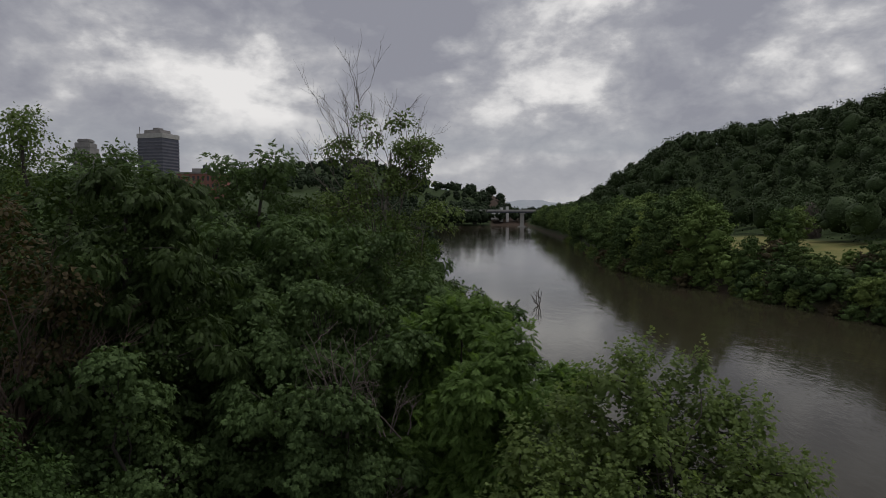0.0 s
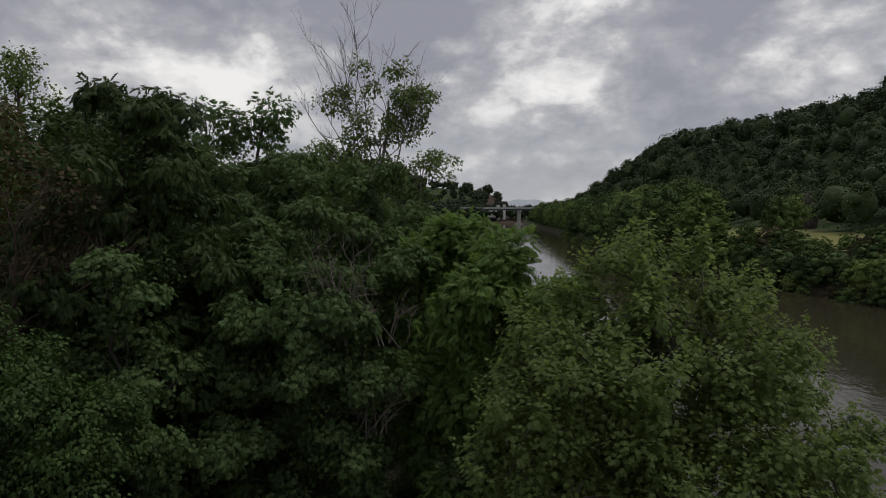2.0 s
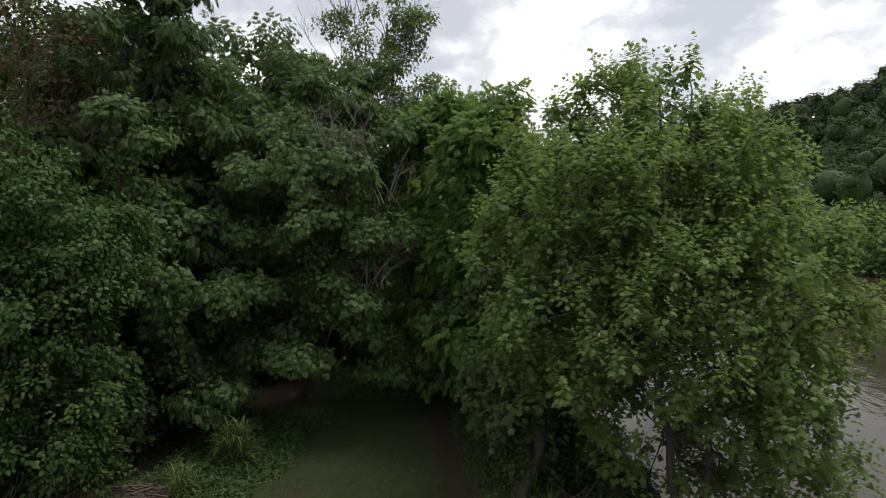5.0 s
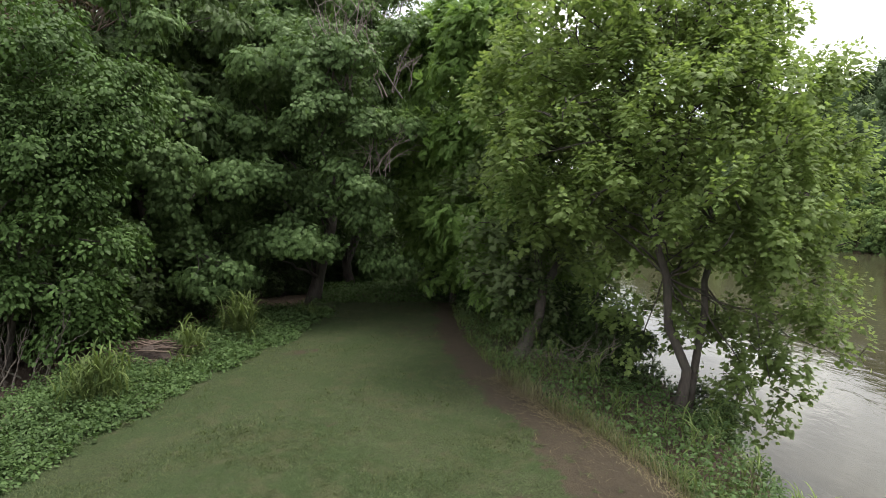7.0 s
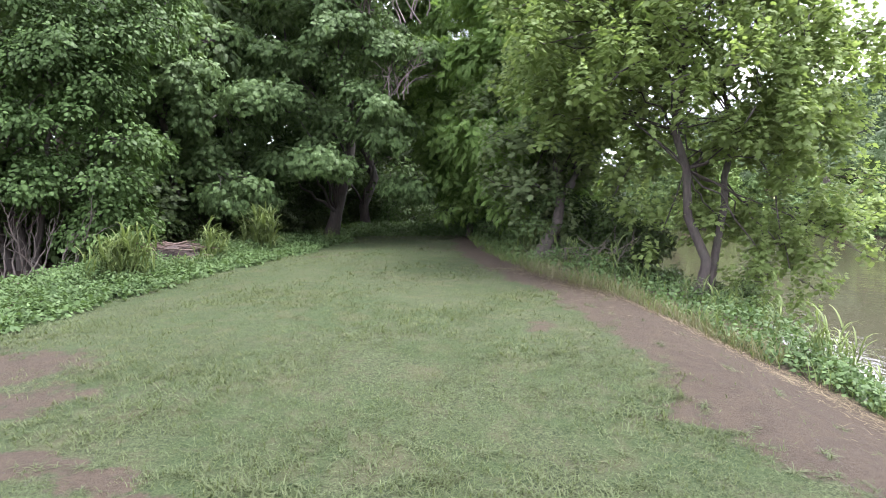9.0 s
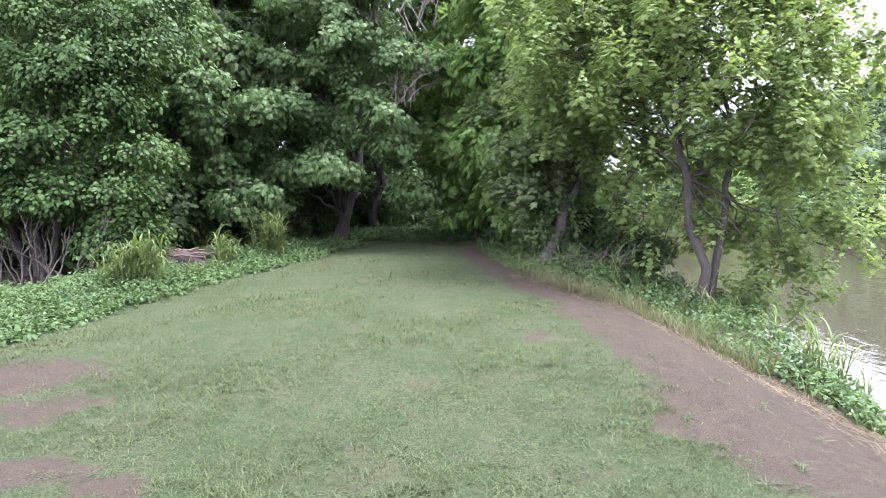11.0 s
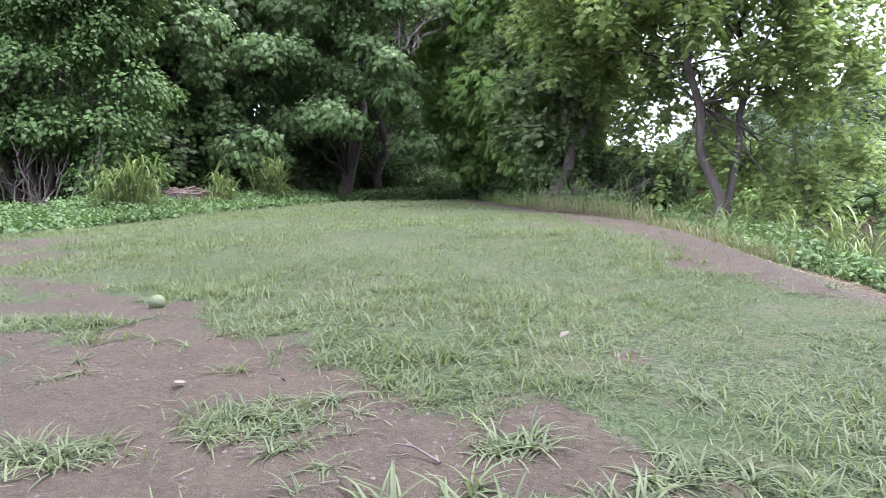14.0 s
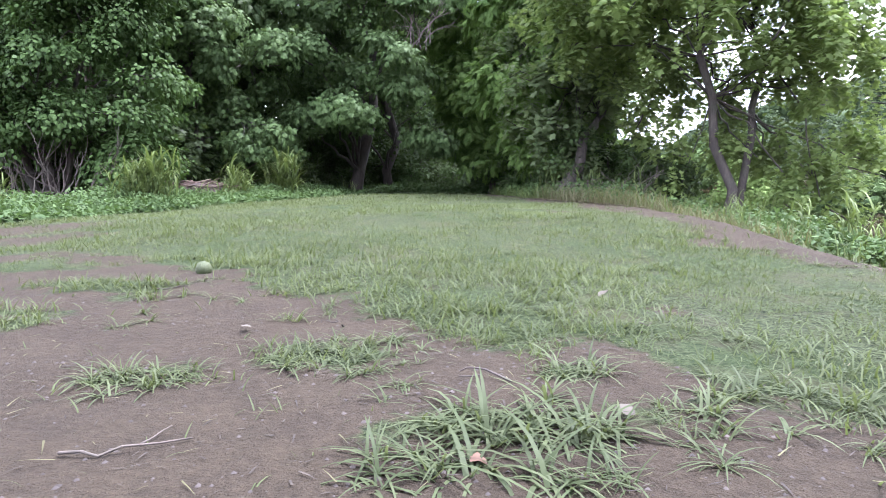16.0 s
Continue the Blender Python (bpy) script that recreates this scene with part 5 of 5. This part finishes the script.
def build_brush_pile():
    """A low heap of rotten brown wood behind the weed bed."""
    rng = np.random.default_rng(137)
    x0, y0 = -6.2, 13.0
    t = thing("brush_pile", at_ground(x0, y0), "low heap of rotten reddish-brown wood and twigs", "wood pile")
    m_rot = plain_material("rotten_wood", (0.016, 0.011, 0.009), (0.055, 0.037, 0.031), 14.0, 0.95, 0.8)
    v, f = ico(4)
    v = v * np.array([1.0, 0.55, 0.44])
    v = v * (1 + 0.25 * waves(v[:, 0], v[:, 1] + v[:, 2], 4.0, 0.6) + 0.12 * waves(v[:, 0], v[:, 1] - v[:, 2], 13.0, 1.6))[:, None]
    mesh_object("mound", v, f, m_rot, t, False)
    for i in range(46):
        s = Soup()
        a = rng.uniform(-0.5, 0.5) + (math.pi if rng.random() < 0.5 else 0)
        p = np.array([np.clip(rng.normal(0, 0.5), -0.95, 0.95), np.clip(rng.normal(-0.15, 0.25), -0.5, 0.5), 0])
        p[2] = 0.48 * math.sqrt(max(0.03, 1 - (p[0] / 1.0) ** 2 - (p[1] / 0.55) ** 2)) + 0.03
        d = np.array([math.cos(a), math.sin(a) * 0.6, rng.normal(0, 0.12)]) * rng.uniform(0.2, 0.55)
        tube(s, limb_line(rng, p - d, p + d, 0.08, 5), rng.uniform(0.012, 0.035), 0.008, 6)
        s.make("stick", B_RED, t, True)


def build_snag():
    rng = np.random.default_rng(141)
    t = thing("river_snag", (16.0, 101, WATER_Z - 0.2), "dead branch standing out of the river", "dead wood")
    s = Soup()
    for i in range(4):
        bare_branches(s, rng, (0, 0, 0), (rng.normal(0, 0.9), rng.normal(0, 0.5), rng.uniform(1.6, 2.8)), 0.09, 5, 2, 0.5)
        s.make("branch", B_DARK, t, True)
        s = Soup()


build_dead_wood()
build_brush_pile()
build_snag()


# ---- grass and weeds ----
def grass_blade(w, bend, segs=3):
    v, t = [], []
    for i in range(segs):
        f = i / segs
        k = w * (1 - 0.55 * f)
        v += [(-k, f * (1 - 0.25 * bend * f), -bend * f * f), (k, f * (1 - 0.25 * bend * f), -bend * f * f)]
        if i:
            a = 2 * i
            t += [(a - 2, a - 1, a + 1), (a - 2, a + 1, a)]
    v.append((0, 1 - 0.25 * bend, -bend))
    a = 2 * segs
    t.append((a - 2, a - 1, a))
    return np.array(v, float), np.array(t)


def plant_blades(soup, at, length, rng, width=0.03, lean=0.5, bends=(0.25, 0.5, 0.8), segs=3):
    which = rng.integers(0, len(bends), len(at))
    for k, b in enumerate(bends):
        sel = which == k
        n = int(sel.sum())
        if not n:
            continue
        a = rng.uniform(0, 2 * np.pi, n)
        out = np.stack([np.cos(a), np.sin(a), np.zeros(n)], -1)
        tip = UP + out * (lean * rng.uniform(0.2, 1.6, n))[:, None]
        set_leaves(soup, grass_blade(width, b, segs), at[sel], tip, -out + UP * 0.02, length[sel])


def field(rng, n, x0, x1, y0, y1):
    x, y = rng.uniform(x0, x1, n), rng.uniform(y0, y1, n)
    return x, y


def build_lawn():
    rng = np.random.default_rng(151)
    s = Soup()
    for y0, y1, n, length, width in ((-0.9, 1.2, 30000, 0.085, 0.036), (1.2, 3.0, 62000, 0.085, 0.038), (3.0, 5.5, 78000, 0.075, 0.044), (5.5, 9.0, 70000, 0.068, 0.055), (9.0, 14.0, 40000, 0.07, 0.07), (14.0, 20.5, 12000, 0.08, 0.09)):
        cx, cy = field(rng, n // (14 if y1 < 4 else 7 if y1 < 10 else 3), -7.5 if y1 > 1.5 else -2.4, 5.4 if y1 > 1.5 else 2.6, y0, y1)
        pick = rng.integers(0, len(cx), n)
        x, y = cx[pick] + rng.normal(0, 0.035, n), cy[pick] + rng.normal(0, 0.035, n)
        worn = bare_at(x, y) + 0.35 * waves(x, y, 3.1, 0.7) + 0.2 * waves(x, y, 9.0, 1.9)
        inside = (x > lawn_left(y) - 0.2) & (x < lawn_right(y) + 0.2)
        thin = 0.55 * smooth(0.05, 0.6, waves(x, y, 1.9, 3.1) + 0.6 * waves(x, y, 5.3, 0.2))
        keep = inside & (rng.random(n) > np.maximum(smooth(0.25, 0.75, worn) * 0.985, thin))
        x, y = x[keep], y[keep]
        lush = 0.85 + 0.45 * waves(x, y, 1.3, 2.0)
        plant_blades(s, np.stack([x, y, ground_z(x, y) - 0.004], -1), length * rng.uniform(0.5, 1.3, len(x)) * np.clip(lush, 0.5, 1.4), rng, width, 0.95 if y1 < 6 else 0.75, segs=3 if y1 < 4 else 2)
    tagged(s.make("lawn_grass", L_LAWN), "short pale green mown grass blades", "grass", kind="stuff")


def build_tufts():
    rng = np.random.default_rng(152)
    spots = [(0.28, 0.22, 0.19, 230), (0.14, 0.24, 0.15, 120), (0.40, 0.32, 0.16, 120), (0.70, 0.38, 0.14, 120), (0.02, 0.06, 0.13, 110), (0.36, 0.06, 0.12, 90), (0.45, 0.72, 0.14, 130), (-0.04, 0.56, 0.09, 60),
             (-0.86, 0.62, 0.12, 110), (-0.74, 0.60, 0.12, 120), (-0.66, 0.70, 0.11, 90), (-0.34, 0.80, 0.13, 110), (-0.24, 0.92, 0.12, 90), (-0.28, 1.02, 0.11, 80), (-0.14, 0.70, 0.11, 80), (0.86, 0.58, 0.13, 120), (1.05, 0.50, 0.13, 110)]
    for i in range(130):
        x, y = rng.uniform(-3.2, 2.2), rng.uniform(-0.1, 3.0)
        if 0.15 < float(bare_at(x, y)) < 0.8 or rng.random() < 0.35:
            spots.append((x, y, rng.uniform(0.06, 0.11), int(rng.integers(30, 80))))
    for i in range(190):
        x, y = rng.uniform(-6, 3.6), 0.9 + 8.0 * rng.random() ** 1.4
        if x < float(lawn_left(y)) or x > float(lawn_right(y)) - 0.9:
            continue
        spots.append((x, y, rng.uniform(0.07, 0.12), int(rng.integers(35, 70))))
    for x, y, size, n in spots:
        hearts = rng.normal(0, size * 0.45, (max(n // 18, 2), 2))
        pick = rng.integers(0, len(hearts), n)
        xy = hearts[pick] + rng.normal(0, size * 0.08, (n, 2))
        a = rng.uniform(0, 6.28, n)
        at = np.stack([xy[:, 0], xy[:, 1], ground_z(x + xy[:, 0], y + xy[:, 1]) - gz(x, y) - 0.004], -1)
        out = np.stack([np.cos(a), np.sin(a), np.zeros(n)], -1)
        group = rng.integers(0, 3, n)
        clumps = 3 if n >= 100 else 1
        label = "coarse green grass tuft on bare earth"
        owner = thing("grass_tuft", at_ground(x, y), label, "grass tuft", "grass tufts on the lawn") if clumps > 1 else None
        for c in range(clumps):
            s = Soup()
            for j, b in enumerate((0.5, 0.8, 1.1)):
                sel = (group == j) & (pick % clumps == c)
                k = int(sel.sum())
                if k:
                    o = out[sel]
                    set_leaves(s, grass_blade(0.030, b, 4), at[sel], UP + o * rng.uniform(0.25, 2.4, k)[:, None], -o + UP * 0.02, size * rng.uniform(0.4, 1.1, k))
            if not s.n:
                continue
            if owner:
                s.make("blade_clump", L_TUFT, owner)
            else:
                ob = s.make("grass_tuft", L_TUFT)
                ob.location = at_ground(x, y)
                tagged(ob, label, "grass tuft", "grass tufts on the lawn")


def build_weeds():
    rng = np.random.default_rng(153)
    s = Soup()
    n = 4000
    y = rng.uniform(4.0, 18.5, n)
    x = lawn_left(y) - 3.0 * rng.random(n) ** 1.1 + 0.1 + 0.25 * waves(0 * y, y, 2.3, 0.8) + rng.normal(0, 0.08, n)
    h = (0.06 + 0.30 * np.clip((lawn_left(y) - x) / 1.0, 0, 1)) * rng.uniform(0.5, 1.15, n) * (0.8 + 0.4 * waves(x, y, 1.4, 0.3))
    pts = np.stack([x, y, ground_z(x, y) + h], -1)
    outs = unit(np.stack([rng.normal(0.2, 0.5, n), rng.normal(-0.2, 0.5, n), np.ones(n)], -1))
    foliage(s, HEART, pts, outs, 11, 0.12, 0.046, rng, 0.35)
    foliage(s, HEART, pts * np.array([1, 1, 1]) - UP * (h * 0.5)[:, None], outs, 4, 0.13, 0.08, rng, 0.35)
    n = 1300
    x, y = rng.uniform(-4.0, 1.6, n), rng.uniform(19.6, 23.0, n)
    h = rng.uniform(0.06, 0.34, n) * smooth(19.4, 21.2, y)
    foliage(s, HEART, np.stack([x, y, ground_z(x, y) + h], -1), unit(np.stack([rng.normal(0.1, 0.5, n), rng.normal(-0.3, 0.5, n), np.ones(n)], -1)), 8, 0.15, 0.07, rng, 0.35)
    tagged(s.make("weed_bed", L_WEED), "bed of bright green leafy weeds beside the lawn", "weeds", kind="stuff")
    s = Soup()
    n = 2200
    y = 2.5 + 17 * rng.random(n) ** 1.25
    wide = np.maximum(0.3, left_shore(y) - lawn_right(y) - 0.75)
    x = lawn_right(y) + 0.15 + wide * rng.random(n)
    h = rng.uniform(0.05, 0.34, n) * (0.3 + 0.9 * np.clip(x - lawn_right(y), 0, 1.0))
    pts = np.stack([x, y, ground_z(x, y) + h], -1)
    outs = unit(np.stack([rng.normal(-0.2, 0.5, n), rng.normal(-0.2, 0.5, n), np.ones(n)], -1))
    foliage(s, HEART, pts, outs, 7, 0.13, 0.054, rng, 0.35)
    tagged(s.make("bank_weeds", L_WEED), "leafy weeds along the edge of the river bank", "weeds", kind="stuff")
    s = Soup()
    n = 12000
    y = rng.uniform(2.0, 20.0, n)
    x = lawn_right(y) + 0.05 + np.minimum(1.5, left_shore(y) - lawn_right(y) - 0.6) * rng.random(n) ** 1.3
    keep = rng.random(n) < 0.45 + 0.7 * waves(x, y, 1.7, 0.9)
    x, y = x[keep], y[keep]
    plant_blades(s, np.stack([x, y, ground_z(x, y) - 0.02], -1), rng.uniform(0.14, 0.42, len(x)), rng, 0.016, 0.4, (0.3, 0.6, 0.95), 4)
    n = 1500
    y = rng.uniform(6.5, 11.5, n)
    x = lawn_right(y) + rng.normal(0.12, 0.16, n)
    d = Soup()
    plant_blades(d, np.stack([x, y, ground_z(x, y) - 0.01], -1), rng.uniform(0.12, 0.42, n), rng, 0.014, 0.3, (0.15, 0.4, 0.8), 3)
    tagged(d.make("dry_grass", L_DRY), "thin pale dry grass along the path's edge", "grass", kind="stuff")
    tagged(s.make("bank_grass", L_REED), "long grass along the edge of the river bank", "grass", kind="stuff")


def arching_blade(w, bend, segs=6):
    """A long blade that stands up and bows over towards its tip."""
    v, t = [], []
    for i in range(segs):
        f = i / segs
        k = w * (1 - 0.75 * f ** 2)
        v += [(-k, f * (1 - 0.45 * bend * f * f), -bend * f ** 2.6), (k, f * (1 - 0.45 * bend * f * f), -bend * f ** 2.6)]
        if i:
            a = 2 * i
            t += [(a - 2, a - 1, a + 1), (a - 2, a + 1, a)]
    v.append((0, 1 - 0.5 * bend, -bend * 1.05))
    a = 2 * segs
    t.append((a - 2, a - 1, a))
    return np.array(v, float), np.array(t)


def build_tall_grass():
    """Stalks with long leaves that leave them at several heights."""
    rng = np.random.default_rng(154)
    spots = [(-5.75, 10.3, 1.12, 32), (-6.05, 10.1, 0.95, 24), (-4.65, 14.8, 1.3, 36), (-5.0, 15.1, 1.1, 24), (-5.35, 13.2, 1.05, 24), (-5.2, 12.4, 0.6, 10), (-5.3, 11.4, 0.5, 8), (4.6, 6.4, 0.8, 10), (4.9, 6.1, 0.7, 8), (5.0, 7.0, 0.9, 9), (3.75, 7.6, 0.5, 8), (-7.2, 8.1, 0.85, 10), (-3.6, 17.6, 0.6, 8),
             (6.2, 8.6, 0.9, 9), (5.4, 7.6, 0.8, 9), (5.9, 7.2, 0.8, 8), (4.3, 8.8, 0.7, 8), (3.4, 10.2, 0.7, 9), (2.9, 11.0, 0.8, 9), (2.2, 13.4, 0.9, 9), (1.9, 14.2, 0.9, 9), (4.8, 6.8, 0.6, 8), (2.6, 12.2, 0.7, 8),
             (3.8, 9.4, 0.7, 8), (4.6, 8.0, 0.7, 8), (4.9, 9.6, 0.8, 8), (3.3, 11.8, 0.7, 8)]
    for x, y, h, n in spots:
        s = Soup()
        at, tip, face, size = [], [], [], []
        for k in range(n):
            p = np.array([rng.normal(0, 0.15), rng.normal(0, 0.15), -0.03])
            top = p + np.array([rng.normal(0, 0.08), rng.normal(0, 0.08), h * rng.uniform(0.6, 0.95)])
            tube(s, [p, (p + top) / 2, top], 0.006, 0.003, 4)
            for q in range(6):
                f = rng.uniform(0.05, 0.95)
                a = rng.uniform(0, 6.28)
                o = np.array([math.cos(a), math.sin(a), 0])
                at.append(p + (top - p) * f)
                tip.append(UP + o * rng.uniform(0.2, 0.55))
                face.append(-o + UP * 0.02)
                size.append(h * rng.uniform(0.35, 0.6))
        at, tip, face, size = map(np.array, (at, tip, face, size))
        half = rng.random(len(at)) < 0.5
        set_leaves(s, arching_blade(0.028, 0.45), at[half], tip[half], face[half], size[half])
        set_leaves(s, arching_blade(0.028, 0.8), at[~half], tip[~half], face[~half], size[~half])
        ob = s.make("tall_grass_clump", L_REED)
        ob.location = at_ground(x, y)
        tagged(ob, "clump of tall arching grass at the lawn's edge", "grass clump", "tall grass clumps")


def build_litter():
    """Straw along the bare path, twigs, fallen leaves, a pale green ball."""
    rng = np.random.default_rng(155)
    s = Soup()
    n = 6500
    y = rng.uniform(1.0, 11.5, n)
    x = lawn_right(y) + rng.normal(-0.10, 0.19, n)
    far = rng.random(n) < 0.07
    x = np.where(far, lawn_right(y) - rng.uniform(0, 1.5, n), x)
    a = rng.normal(1.9, 0.7, n)
    tip = np.stack([np.cos(a), np.sin(a), rng.normal(0.03, 0.05, n)], -1)
    set_leaves(s, grass_blade(0.016, 0.05, 2), np.stack([x, y, ground_z(x, y) + 0.012], -1), tip, np.tile(UP, (n, 1)), rng.uniform(0.06, 0.24, n))
    tagged(s.make("straw_litter", L_STRAW), "dry pale straw strewn along the path's edge", "straw", kind="stuff")
    m_crumb = plain_material("earth_crumb", (0.030, 0.024, 0.021), (0.066, 0.055, 0.049), 9.0, 0.95, 0.0, 0.0, True)
    s = Soup()
    n = 20000
    x, y = field(rng, n, -6.0, 4.6, -0.6, 8.0)
    y = -0.4 + (y + 0.4) * rng.random(n) ** 0.7
    keep = bare_at(x, y) + 0.3 * waves(x, y, 3.1, 0.7) > 0.35
    x, y = x[keep], y[keep]
    n = len(x)
    rock = np.array([(1, 0, 0), (0, 1, 0), (-1, 0, 0), (0, -1, 0), (0.1, 0.1, 0.8)], float)
    rock_t = np.array([(0, 1, 4), (1, 2, 4), (2, 3, 4), (3, 0, 4)])
    set_leaves(s, (rock, rock_t), np.stack([x, y, ground_z(x, y) - 0.001], -1), np.stack([rng.normal(0, 1, n), rng.normal(0, 1, n), np.zeros(n)], -1), np.tile(UP, (n, 1)) + rng.normal(0, 0.2, (n, 3)), 0.0025 + 0.006 * rng.random(n) ** 3)
    tagged(s.make("earth_crumbs", m_crumb), "small crumbs of earth and grit on bare ground", "grit", kind="stuff")
    s = Soup()
    n = 2200
    x, y = field(rng, n, -5.0, 3.0, -0.5, 6.0)
    a = rng.uniform(0, 6.28, n)
    set_leaves(s, grass_blade(0.03, 0.1, 2), np.stack([x, y, ground_z(x, y) + 0.008], -1), np.stack([np.cos(a), np.sin(a), rng.normal(0.05, 0.1, n)], -1), np.tile(UP, (n, 1)), rng.uniform(0.02, 0.08, n))
    tagged(s.make("dry_clippings", L_DRY), "dry grass clippings scattered over the lawn", "clippings", kind="stuff")
    m_bit = plain_material("plant_bits", (0.014, 0.011, 0.009), (0.060, 0.048, 0.036), 25.0, 0.95, 0.0, 0.0, True)
    s = Soup()
    n = 11000
    x, y = field(rng, n, -4.5, 4.4, -0.6, 5.5)
    keep = bare_at(x, y) > 0.25
    x, y = x[keep], y[keep]
    n = len(x)
    a = rng.uniform(0, 6.28, n)
    set_leaves(s, grass_blade(0.05, 0.15, 2), np.stack([x, y, ground_z(x, y) + 0.005], -1), np.stack([np.cos(a), np.sin(a), rng.normal(0.05, 0.15, n)], -1), np.tile(UP, (n, 1)), 0.012 + 0.045 * rng.random(n) ** 2)
    tagged(s.make("plant_debris", m_bit), "bits of dead grass and bark on bare earth", "litter", kind="stuff")
    m_ball = plain_material("pale_green_skin", (0.0277, 0.0387, 0.0092), (0.0378, 0.0501, 0.0133), 30.0, 0.7, 0.4)
    bm = bmesh.new()
    bmesh.ops.create_icosphere(bm, subdivisions=3, radius=0.045)
    for v in bm.verts:
        v.co *= 1 + 0.04 * noise.noise(v.co * 60)
    me = bpy.data.meshes.new("green_fruit")
    bm.to_mesh(me)
    bm.free()
    me.materials.append(m_ball)
    ob = new("green_fruit", me)
    ob.location = (-1.334, 2.332, gz(-1.334, 2.332) + 0.022)
    tagged(ob, "round pale green fallen fruit on bare earth", "fruit")
    m_leaf = plain_material("dead_leaf", (0.066, 0.032, 0.018), (0.090, 0.048, 0.029), 20.0, 0.8)
    m_pale = plain_material("pale_dead_leaf", (0.046, 0.038, 0.027), (0.068, 0.057, 0.042), 20.0, 0.8)
    for x, y, size, mat, label in ((0.181, 0.085, 0.047, m_leaf, "fallen orange-brown leaf on the turf"), (0.537, 0.375, 0.05, m_pale, "fallen pale tan leaf on the turf"), (-0.66, 1.17, 0.05, m_pale, "fallen pale tan leaf on the turf"), (0.75, 1.9, 0.05, m_pale, "fallen pale tan leaf on the turf")):
        s = Soup()
        set_leaves(s, heart_leaf(), np.array([[0.0, 0, 0.02]]), np.array([[rng.normal(), rng.normal(), 0.1]]), np.array([[0.2, -0.5, 1.0]]), np.array([size]))
        ob = s.make("fallen_leaf", mat)
        ob.location = at_ground(x, y)
        tagged(ob, label, "leaf", "fallen leaves")
    for x, y, a, size in ((-0.54, 0.17, 0.35, 0.25), (-0.35, 1.3, 2.0, 0.12), (-1.3, 1.9, 0.6, 0.14), (0.8, 1.25, 1.1, 0.2), (0.2, 0.62, 2.6, 0.16)):
        s = Soup()
        d = np.array([math.cos(a), math.sin(a), 0]) * size
        tube(s, limb_line(rng, -d / 2 + UP * 0.006, d / 2 + UP * 0.01, 0.15, 6), 0.004, 0.002, 5)
        tube(s, limb_line(rng, d * 0.1 + UP * 0.008, d * 0.3 + np.array([-d[1], d[0], 0]) * 0.35 + UP * 0.012, 0.1, 4), 0.0025, 0.0015, 5)
        ob = s.make("twig", B_STEM if size > 0.22 else B_VINE, None, True)
        ob.location = at_ground(x, y)
        tagged(ob, "dry forked twig on bare earth", "twig", "twigs on the earth")


build_lawn()
build_tufts()
build_weeds()
build_tall_grass()
build_litter()
